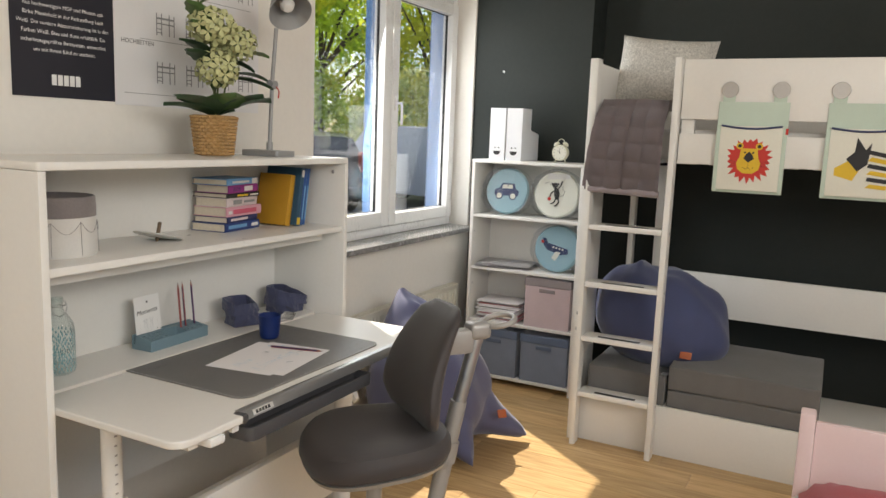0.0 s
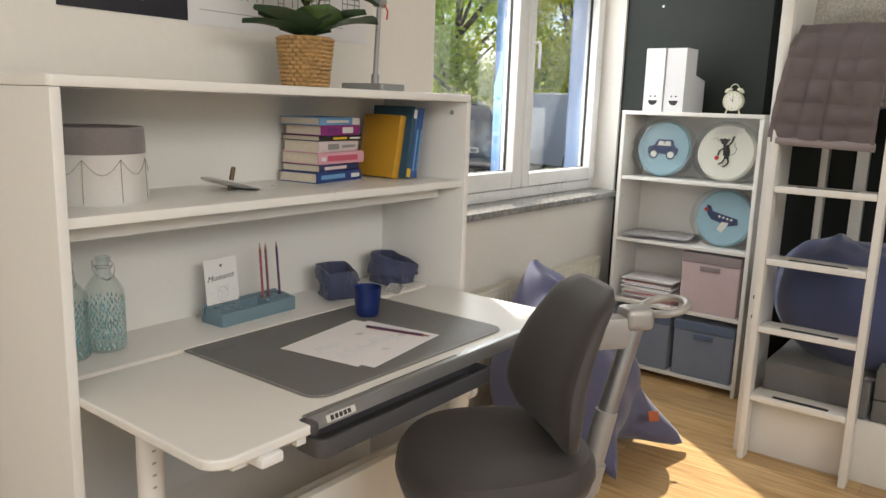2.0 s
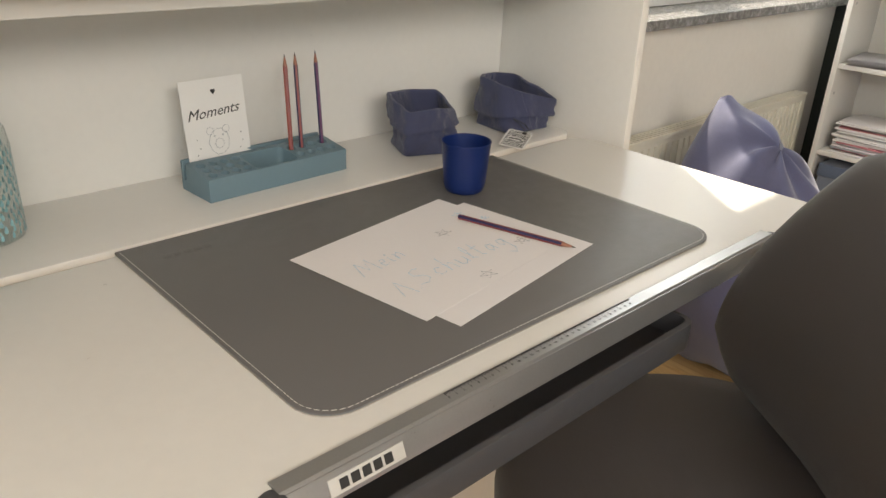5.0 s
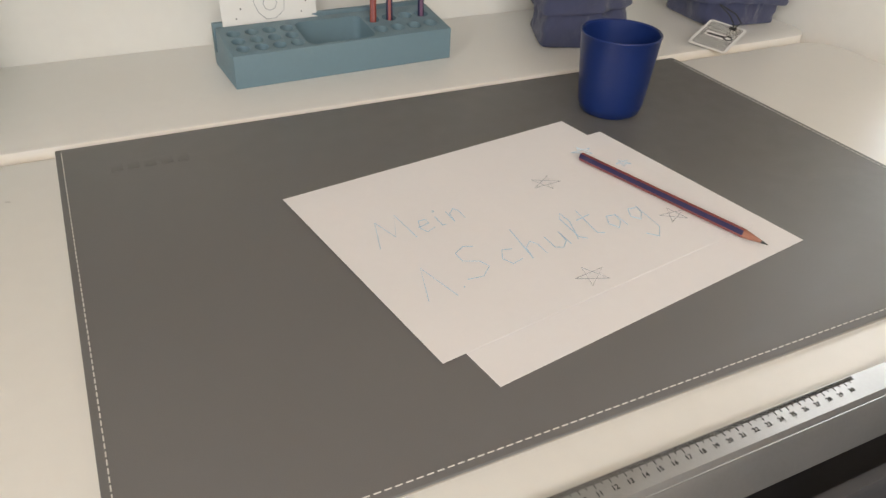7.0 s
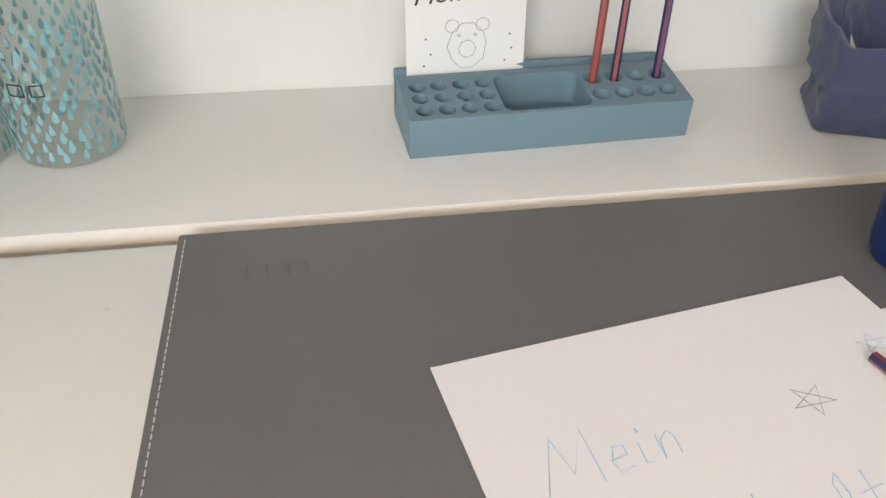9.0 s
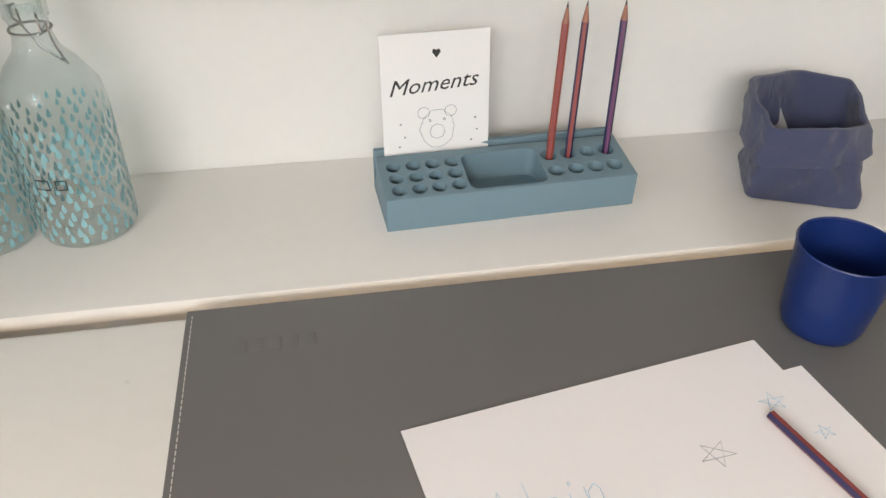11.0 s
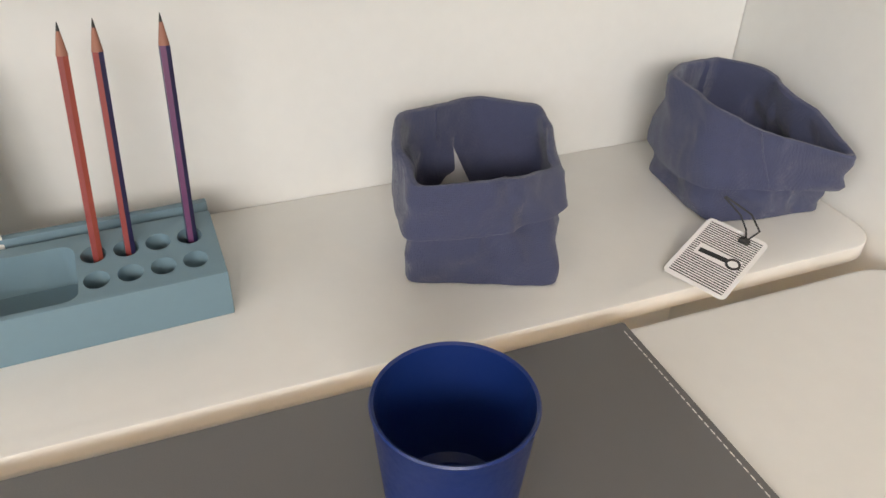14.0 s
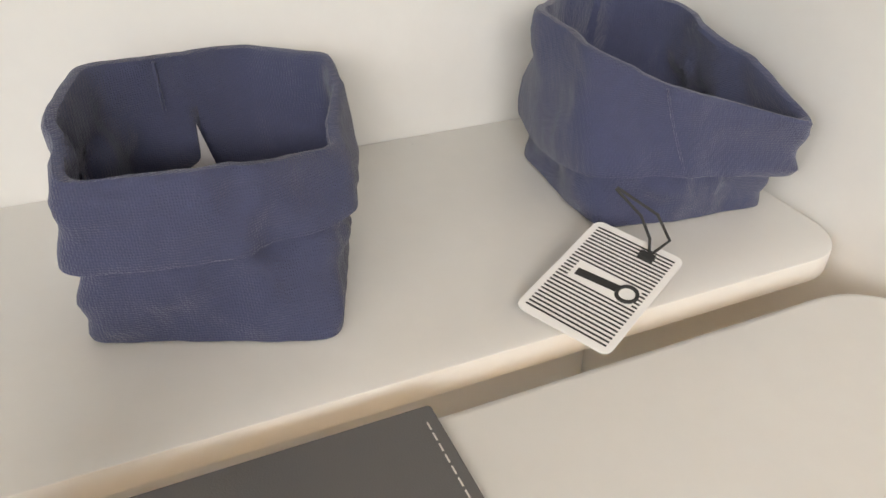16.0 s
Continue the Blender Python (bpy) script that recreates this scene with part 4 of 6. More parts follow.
    for cx, cy, r, m in ((0.200, 0.087, 0.014, GRAPHITE), (0.140, 0.206, 0.014, GRAPHITE), (0.255, 0.180, 0.013, GRAPHITE), (0.268, 0.060, 0.011, BLUELINE), (0.285, 0.095, 0.008, BLUELINE)):
        bm = stroke(star(cx, -cy, r, cx * 9), 0.0006, 0.0007)
        part("drawn_star", bm, m, top, "pencil-drawn star")


build_papers()


def build_pencil(base, tip, colour, stripe, label, lying=False):
    """A hexagonal pencil with a sharpened cone, from base to tip."""
    base, tip = Vector(base), Vector(tip)
    length = (tip - base).length
    m = Matrix.Translation(base) @ (tip - base).to_track_quat("Z", "Y").to_matrix().to_4x4()
    p = thing("pencil", m, label, "pencil", "coloured pencils")
    r = 0.0037
    hexa = lambda rr, z: [(rr * math.cos(radians(60 * k)), rr * math.sin(radians(60 * k)), z) for k in range(6)]
    bm = loft([hexa(r, 0), hexa(r, length - 0.020)], True, True)
    bm.faces.ensure_lookup_table()
    me_ob = part("barrel", bm, [colour, stripe], p, smooth=False)
    for k, poly in enumerate(me_ob.data.polygons):
        poly.material_index = 1 if k % 2 == 0 and k < 6 else 0
    wood = mat("pencil_wood", (0.36, 0.16, 0.11), 0.7, spots=0.1, scale=60)
    part("cone", lathe([(0.0036, length - 0.0199), (0.0012, length - 0.0055)], 12), wood, p, "bare sharpened wood")
    part("lead", lathe([(0.0012, length - 0.0055), (0.0002, length), (0, length)], 10), INK, p)
    return p


PINKP = mat("pencil_red", (0.24, 0.045, 0.04), 0.35, spots=0.05, scale=30)
NAVYP = mat("pencil_navy", (0.028, 0.025, 0.085), 0.35, spots=0.05, scale=30)
PURP = mat("pencil_purple", (0.12, 0.035, 0.10), 0.35, spots=0.05, scale=30)
build_pencil((0.447, 0.706, PAD_TOP + 0.0056), (0.621, 0.755, PAD_TOP + 0.0056), PINKP, NAVYP, "red and navy striped pencil lying on the paper")


def build_cup():
    prof = [(0, 0.0), (0.029, 0.0), (0.0325, 0.003), (0.0355, 0.012), (0.0385, 0.045), (0.0420, 0.0835), (0.0428, 0.0850), (0.0420, 0.0862), (0.0404, 0.0850), (0.0365, 0.045), (0.0325, 0.010), (0.028, 0.006), (0, 0.006)]
    solo("cup", lathe([(r * 0.930, z * 0.945) for r, z in prof], 64), CUPBLUE, pose(0.359, 0.801, PAD_TOP), "deep blue matt drinking cup on the desk pad", "cup")


build_cup()


def build_pen_holder():
    h = thing("pen_holder", place((0.1150, 0.591, PLAT_Z), (-0.043, 0.999), (-0.999, -0.043)), "dusty blue silicone pen holder block", "pen holder")
    # drawing x along the ledge, y to the back
    L, D, H = 0.257, 0.085, 0.046
    prof = [(-D / 2, 0), (-D / 2, 0.036), (D / 2 - 0.017, H), (D / 2 - 0.017, H - 0.030), (D / 2 - 0.007, H - 0.030), (D / 2 - 0.007, H + 0.001), (D / 2, H + 0.001), (D / 2, 0)]
    bm = loft([[(x, y, z) for y, z in prof] for x in (-L / 2, L / 2)])
    bmesh.ops.bevel(bm, geom=[e for e in bm.edges], offset=0.0014, segments=2, profile=0.6, affect="EDGES")
    tools = bmesh.new()

    def hole(x, y, r):
        join(tools, lathe([(0, -0.03), (r, -0.03), (r * 1.04, 0.006), (0, 0.006)], 20), Matrix.Translation((x, y, H - 0.005)))
    for i in range(4):
        for j in range(3):
            hole(-0.1135 + i * 0.0198, -0.0295 + j * 0.0178, 0.0072)
        for j in range(2):
            hole(0.0475 + i * 0.0210, -0.0235 + j * 0.0250, 0.0081)
    well = slab([(x - 0.0040, y - 0.0115) for x, y in rounded(0.080, 0.054, 0.009, 5)], H - 0.033, H + 0.02)
    join(tools, well)
    part("block", cut(bm, tools), SILICONE, h)
    m = h.matrix_world
    for i, j, lean, length, colour, stripe, label in ((0, 1, (0.014, 0.030), 0.181, PINKP, mat("pencil_orange", (0.36, 0.075, 0.05), 0.35, spots=0.05), "red pencil standing in the holder"), (1, 1, (0.013, 0.030), 0.181, PINKP, NAVYP, "red and black pencil standing in the holder"), (3, 1, (0.010, 0.028), 0.181, PURP, NAVYP, "purple striped pencil standing in the holder")):
        x, y = 0.0475 + i * 0.0210, -0.0235 + j * 0.0250
        base = m @ Vector((x, y - 0.002, 0.010))
        tip = m @ Vector((x + lean[0], y - 0.002 + lean[1], 0.010 + length))
        build_pencil(base, tip, colour, stripe, label)


build_pen_holder()


def build_card():
    base = place((0.1150, 0.591, PLAT_Z), (-0.043, 0.999), (-0.999, -0.043))
    card = thing("greeting_card", base @ pose(-0.062, 0.0310, 0.0145, 84, 0, 2), "white greeting card with black script standing in the holder", "card")
    part("leaf", box((-0.0560, 0, -0.0004), (0.0545, 0.150, 0.0004)), CARDMAT, card, smooth=False)
    t = text_mesh("Moments", 0.025, 0.0001)
    part("script", moved(t, Matrix(((0.96, 0.32, 0, -0.004), (0.05, 0.92, 0, 0.092), (0, 0, 1, 0.0006), (0, 0, 0, 1)))), INK, card, smooth=False)
    heart = [(0, -0.005), (-0.0042, 0.0005), (-0.0035, 0.0035), (-0.0012, 0.0035), (0, 0.0022), (0.0012, 0.0035), (0.0035, 0.0035), (0.0042, 0.0005)]
    part("heart", polygon([(x, y + 0.130) for x, y in heart], 0.0005, 0.0002), INK, card, smooth=False)
    bm = stroke([(0.018 * math.cos(k / 10 * 2 * math.pi) * (1 + 0.06 * math.sin(3 * k)), 0.052 + 0.021 * math.sin(k / 10 * 2 * math.pi)) for k in range(11)], 0.0006, 0.0006)
    stroke([(0.008 * math.cos(k / 8 * 2 * math.pi), 0.049 + 0.008 * math.sin(k / 8 * 2 * math.pi)) for k in range(9)], 0.0006, 0.0006, bm=bm)
    for sx in (-1, 1):
        stroke([(sx * 0.014 + 0.0065 * math.cos(k / 8 * 2 * math.pi), 0.070 + 0.006 * math.sin(k / 8 * 2 * math.pi)) for k in range(9)], 0.0006, 0.0006, bm=bm)
        stroke([(sx * 0.0075 + 0.0012 * math.cos(k), 0.0615 + 0.0012 * math.sin(k)) for k in range(7)], 0.0009, 0.0006, bm=bm)
    part("drawing", bm, GRAPHITE, card, "round pencil drawing")
    for x, y in ((-0.038, 0.060), (-0.034, 0.046), (-0.040, 0.036), (0.040, 0.060), (0.042, 0.047), (0.036, 0.036)):
        part("dot", polygon(disc(0.0009, x, y, 8), 0.0005, 0.0002), INK, card, smooth=False)


build_card()


def build_bottle(x, y, turn, label):
    b = thing("bottle", pose(x, y, PLAT_Z, 0, 0, turn), label, "bottle", "swing-top bottles")
    prof = [(0, 0.004), (0.036, 0.0), (0.0425, 0.004), (0.0445, 0.012), (0.0445, 0.128), (0.042, 0.146), (0.030, 0.166), (0.0185, 0.180), (0.0155, 0.192), (0.0155, 0.205), (0.0175, 0.208), (0.0175, 0.219), (0.0150, 0.222), (0.0135, 0.219), (0.0135, 0.205)]
    g = part("glass_body", lathe(prof, 48), BOTTLE, b, "clear glass with a pattern of blue drops")
    rnd = random.Random(int(x * 1000 + y * 100))
    bm = bmesh.new()
    shape = [(0, 0.0062), (0.0014, 0.0022), (0.0023, -0.001), (0.0019, -0.0035), (0, -0.0046), (-0.0019, -0.0035), (-0.0023, -0.001), (-0.0014, 0.0022)]
    for row in range(13):
        for k in range(24):
            a, z = 2 * math.pi * (k + 0.5 * (row % 2) + rnd.uniform(-0.22, 0.22)) / 24, 0.014 + row * 0.0088 + rnd.uniform(-0.0015, 0.0015)
            s = rnd.uniform(0.75, 1.15)
            bm.faces.new([bm.verts.new(((0.0448) * math.cos(a + px * s / 0.0448), 0.0448 * math.sin(a + px * s / 0.0448), z + py * s)) for px, py in shape])
    part("drop_print", bm, DROP, g, "blue drop print", smooth=False, kind="stuff")
    wire = []
    for side in (-1, 1):
        wire.append([(0.016 * side, 0, 0.196), (0.024 * side, 0.003, 0.206), (0.026 * side, 0.004, 0.192), (0.019 * side, 0.012, 0.172), (0, 0.022, 0.160)])
        wire.append([(0.0175 * side, 0, 0.213), (0.023 * side, -0.002, 0.211), (0.023 * side, -0.002, 0.200), (0.016 * side, 0, 0.196)])
    bm = bmesh.new()
    for w in wire:
        tube(w, 0.0011, 6, bm=bm)
    tube([(0.0165 * math.cos(2 * math.pi * k / 20), 0.0165 * math.sin(2 * math.pi * k / 20), 0.197) for k in range(20)], 0.0011, 6, True, bm=bm)
    part("wire_bail", bm, STEEL, b, "steel wire swing closure")
    for da, w in ((-0.10, 0.012), (0.26, 0.009)):
        a0, z = da + radians(-55), 0.068
        pts = [(0.0451 * math.cos(a0 + w / 0.0451 * (u - 0.5)), 0.0451 * math.sin(a0 + w / 0.0451 * (u - 0.5)), z + v) for u, v in ((0, 0), (1, 0), (1, 0.009), (0, 0.009))]
        part("recycling_mark", tube(pts, 0.0007, 5, True), INK, b, "black recycling mark", smooth=False)


build_bottle(0.106, 0.182, 40, "clear glass swing-top bottle with printed blue drops")
build_bottle(0.112, 0.092, 10, "clear glass swing-top bottle with printed blue drops")


def cloth_ring(corners, n, soft):
    """A closed outline through eight corners with slightly rounded bends."""
    pts = []
    for a, b in zip(corners, corners[1:] + corners[:1]):
        pts += [Vector(a).lerp(Vector(b), k / (n // 8)) for k in range(n // 8)]
    for _ in range(soft):
        pts = [(pts[i - 1] + 2 * pts[i] + pts[(i + 1) % n]) / 4 for i in range(n)]
    return pts


def build_fabric_basket(foot, rim, cuff, seed, label):
    """A soft canvas bag on eight foot points, folded over outwards at eight rim points."""
    c = sum((Vector((x, y, 0)) for x, y in foot), Vector()) / 8
    b = thing("fabric_basket", Matrix.Translation((c.x, c.y, PLAT_Z)), label, "basket", "small fabric baskets")
    n = 160
    low = cloth_ring([(x - c.x, y - c.y, 0.0) for x, y in foot], n, 14)
    high = cloth_ring([(x - c.x, y - c.y, z - PLAT_Z) for x, y, z in rim], n, 9)
    fold = cloth_ring([(q, 0, 0) for q in cuff], n, 12)          # how far down the cuff reaches, 1 at the rim

    def at(i, s, out=0.0, crease=1.0):
        p = low[i].lerp(high[i], s)
        d = Vector((p.x, p.y, 0)).normalized()
        a = math.atan2(d.y, d.x)
        q = Vector((d.x * 1.9 + seed, d.y * 1.9, s * 1.7))
        slant = noise.noise(Vector((a * 1.1 + s * 1.6 + seed, s * 2.2 - a * 0.7, seed)))
        push = 0.0050 * noise.noise(q) + 0.0085 * (0.20 - abs(slant)) + 0.0012 * noise.noise(q * 4.1)
        push *= crease * min(1.0, s * 7 + 0.12)
        push += 0.0015 * math.sin(math.pi * min(1, s * 1.3)) * (1 if s < 0.6 else 0.6)
        return p + d * (push + out - 0.0055 * max(0.0, s - 0.35))
    rows = [[at(i, 0.0, -0.012) * 0.5 for i in range(n)], [at(i, 0.0, -0.0022) for i in range(n)]]
    rows += [[at(i, 0.02 + 0.72 * k / 20, -0.0045 * min(1.0, k / 12) * (k / 20), 1.5) for i in range(n)] for k in range(21)]
    for p in rows[0] + rows[1]:
        p.z = 0.0005
    part("body", loft(rows, True, False), BASKETBLUE, b)
    rows = [[at(i, fold[i].x + 0.05, 0.0005, 0.9) for i in range(n)], [at(i, fold[i].x - 0.006, 0.0030, 0.9) for i in range(n)], [at(i, fold[i].x - 0.012, 0.0062, 0.9) for i in range(n)]]
    rows += [[at(i, fold[i].x + (0.985 - fold[i].x) * k / 9, 0.0068 - 0.0014 * k / 9, 0.9) for i in range(n)] for k in range(10)]
    rows += [[at(i, 1.0, o, 0.9) + Vector((0, 0, z)) for i in range(n)] for o, z in ((0.0036, 0.0012), (0.0014, 0.0016), (-0.0012, 0.0008))]
    rows += [[at(i, 0.98 - 0.94 * k / 14, -0.0025 - 0.0008 * k / 14, 1.25 if k > 3 else 1.0) for i in range(n)] for k in range(15)]
    part("cuff", loft(rows, False, True), BASKETBLUE, b, "folded-over rim")
    return b, at


bk1, at1 = build_fabric_basket(
    [(0.160, 0.844), (0.181, 0.896), (0.202, 0.949), (0.156, 0.968), (0.110, 0.984), (0.090, 0.932), (0.069, 0.881), (0.113, 0.863)],
    [(0.160, 0.851, 0.885), (0.174, 0.912, 0.887), (0.150, 0.972, 0.876), (0.116, 0.983, 0.887), (0.081, 0.989, 0.897), (0.049, 0.947, 0.894), (0.079, 0.866, 0.905), (0.118, 0.853, 0.899)],
    (0.53, 0.55, 0.66, 0.66, 0.62, 0.62, 0.56, 0.52), 3.1, "small navy canvas basket with a folded rim")
part("seam", tube([at1(112, 1.0 - 0.08 * k, -0.0032) for k in range(9)], 0.0009, 6), BASKETBLUE, bk1)
lab = sheet(0.017, 0.046, 4, 8, lambda x, y: (1.5 * x * (1 - y / 0.025) - 0.30 * y, 0.0, 0.052 + y))
part("care_label", moved(thick(lab, 0.0005), Matrix.Translation((-0.046, -0.016, -0.004)) @ Matrix.Rotation(radians(40), 4, "Z") @ Matrix.Rotation(radians(-18), 4, "X")), PAPER, bk1, "white care label")
bk2, at2 = build_fabric_basket(
    [(0.168, 1.112), (0.177, 1.165), (0.183, 1.219), (0.130, 1.220), (0.078, 1.219), (0.068, 1.168), (0.066, 1.117), (0.115, 1.111)],
    [(0.134, 1.110, 0.901), (0.168, 1.138, 0.888), (0.206, 1.213, 0.869), (0.150, 1.217, 0.884), (0.088, 1.207, 0.903), (0.048, 1.185, 0.902), (0.062, 1.132, 0.906), (0.090, 1.105, 0.908)],
    (0.34, 0.42, 0.45, 0.5, 0.5, 0.4, 0.30, 0.26), 7.7, "small navy canvas basket slumped to one side, with a hang tag")
part("seam", tube([at2(20, 1.0 - 0.07 * k, 0.0062) for k in range(9)], 0.0007, 6), BASKETBLUE, bk2)


def build_tag():
    u, v = Vector((0.042, 0.022, -0.004)).normalized(), Vector((-0.024, 0.068, 0.010))
    v = (v - u * v.dot(u)).normalized()
    m = Matrix.Identity(4)
    for r in range(3):
        m[r][0], m[r][1], m[r][2], m[r][3] = u[r], v[r], u.cross(v)[r], (0.2180, 1.0785, PLAT_Z + 0.0080)[r]
    tag = thing("hang_tag", m @ Matrix.Diagonal((1.18, 1.26, 1.0, 1.0)), "cream hang tag with black stripes beside the basket", "tag")
    part("card", slab(rounded(0.043, 0.062, 0.004, 4), 0, 0.0006), CARDMAT, tag, smooth=False)
    for k in range(27):
        y = -0.0275 + k * 0.00208
        for a, b in (((-0.0185, -0.014), (0.016, 0.0185)) if 11 <= k <= 15 else ((-0.0185, 0.0185),)):
            part("stripe", box((a, y, 0.0006), (b, y + 0.0008, 0.0008)), INK, tag, smooth=False)
    part("mark", moved(box((-0.012, -0.002, 0.0006), (0.008, 0.002, 0.0009), 0.0001), Matrix.Rotation(radians(4), 4, "Z")), INK, tag, smooth=False)
    part("ring_mark", tube([(0.0115 + 0.0042 * math.cos(2 * math.pi * k / 20), 0.0042 * math.sin(2 * math.pi * k / 20), 0.0008) for k in range(20)], 0.0009, 5, True), INK, tag)
    cord = tube([(0.008, 0.024, 0.001), (0.004, 0.031, 0.004), (-0.004, 0.036, 0.010), (-0.018, 0.036, 0.020)], 0.0007, 6)
    tube([(0.008, 0.024, 0.001), (0.012, 0.033, 0.006), (0.002, 0.039, 0.012), (-0.018, 0.037, 0.020)], 0.0007, 6, bm=cord)
    part("cord", cord, INK, tag, "thin black cord")
    part("seal", box((0.004, 0.0205, 0.0006), (0.011, 0.0245, 0.003), 0.0005), INK, tag)


build_tag()


# ---- things on the shelves of the desk unit ----
def build_felt_basket():
    b = thing("storage_basket", pose(0.155, 0.150, SHELF_Z), "white cloth basket with stitched scallops and a grey felt rim", "basket")
    n = 60
    ring = lambda r, z, wob=0.03: [(r * math.cos(2 * math.pi * i / n) * (1 + wob * noise.noise(Vector((math.cos(2 * math.pi * i / n) * 2, math.sin(2 * math.pi * i / n) * 2, z * 14)))), r * math.sin(2 * math.pi * i / n) * (1 + wob * noise.noise(Vector((math.cos(2 * math.pi * i / n) * 2, math.sin(2 * math.pi * i / n) * 2, 5 + z * 14)))), z) for i in range(n)]
    part("body", loft([ring(0.05, 0.0), ring(0.105, 0.0), ring(0.110, 0.008), ring(0.107, 0.05), ring(0.102, 0.115)], True, False), LINEN, b)
    part("rim", loft([ring(0.101, 0.112), ring(0.105, 0.108), ring(0.106, 0.135), ring(0.104, 0.162), ring(0.100, 0.164), ring(0.096, 0.158), ring(0.094, 0.05), ring(0.05, 0.01)], False, True), FELT, b, "grey felt turned-over rim")
    for k in range(9):
        a0 = 2 * math.pi * k / 9
        pts = [((0.1085 + 0.0005) * math.cos(a0 + 2 * math.pi / 9 * s / 8), 0.109 * math.sin(a0 + 2 * math.pi / 9 * s / 8), 0.098 - 0.032 * math.sin(math.pi * s / 8)) for s in range(9)]
        part("scallop_stitch", tube(pts, 0.0006, 5), FELT, b)
        part("panel_seam", tube([(0.1085 * math.cos(a0), 0.1085 * math.sin(a0), 0.098), (0.1105 * math.cos(a0), 0.1105 * math.sin(a0), 0.05), (0.112 * math.cos(a0), 0.112 * math.sin(a0), 0.008)], 0.0006, 5), FELT, b)


build_felt_basket()


def build_spinning_top():
    t = thing("spinning_top", pose(0.160, 0.500, SHELF_Z + 0.0145, -13, 8, 40) @ Matrix.Scale(1.22, 4), "grey lacquered wooden spinning top tilted on its rim", "spinning top")
    part("disc", lathe([(0, -0.003), (0.030, -0.002), (0.060, 0.001), (0.0615, 0.003), (0.060, 0.0045), (0.02, 0.003), (0, 0.003)], 48), DISCGREY, t)
    part("stem", lathe([(0, -0.016), (0.003, -0.012), (0.005, -0.004), (0.005, 0.035), (0.004, 0.038), (0, 0.038)], 16), TOPWOOD, t, "dark wooden stem")
    part("half_inlay", slab([(0.055 * math.cos(math.pi * k / 20), 0.055 * math.sin(math.pi * k / 20)) for k in range(21)], 0.0043, 0.0049), LAMPGREY, t, smooth=False)


build_spinning_top()


def build_book(m, w, d, h, cover, label, group, marks=(), round_spine=True):
    """A closed book: x along the spine, y from spine to fore edge, z its thickness."""
    b = thing("book", m, label, "book", group)
    bm = box((-w / 2, 0.0, 0), (w / 2, d, 0.0022), 0.0006)
    box((-w / 2, 0.0, h - 0.0022), (w / 2, d, h), 0.0006, bm=bm)
    spine = [(-0.003 * math.sin(math.pi * k / 6) if round_spine else 0.0, h * k / 6) for k in range(7)]
    spine += [(0.0022, h), (0.0022, 0)]
    join(bm, loft([[(x, y, z) for y, z in spine] for x in (-w / 2, w / 2)]))
    part("cover", bm, cover, b)
    part("page_block", box((-w / 2 + 0.004, 0.003, 0.0023), (w / 2 - 0.004, d - 0.004, h - 0.0023)), PAGES, b, "cream page block", smooth=False)
    for x0, x1, z0, z1, colour in marks:
        part("spine_print", box((x0 * w, -0.0042, z0 * h), (x1 * w, -0.0030, z1 * h)), colour, b, smooth=False)
    return b


def ink_of(name, c):
    return mat(name, c, 0.45, spots=0.06, scale=25)


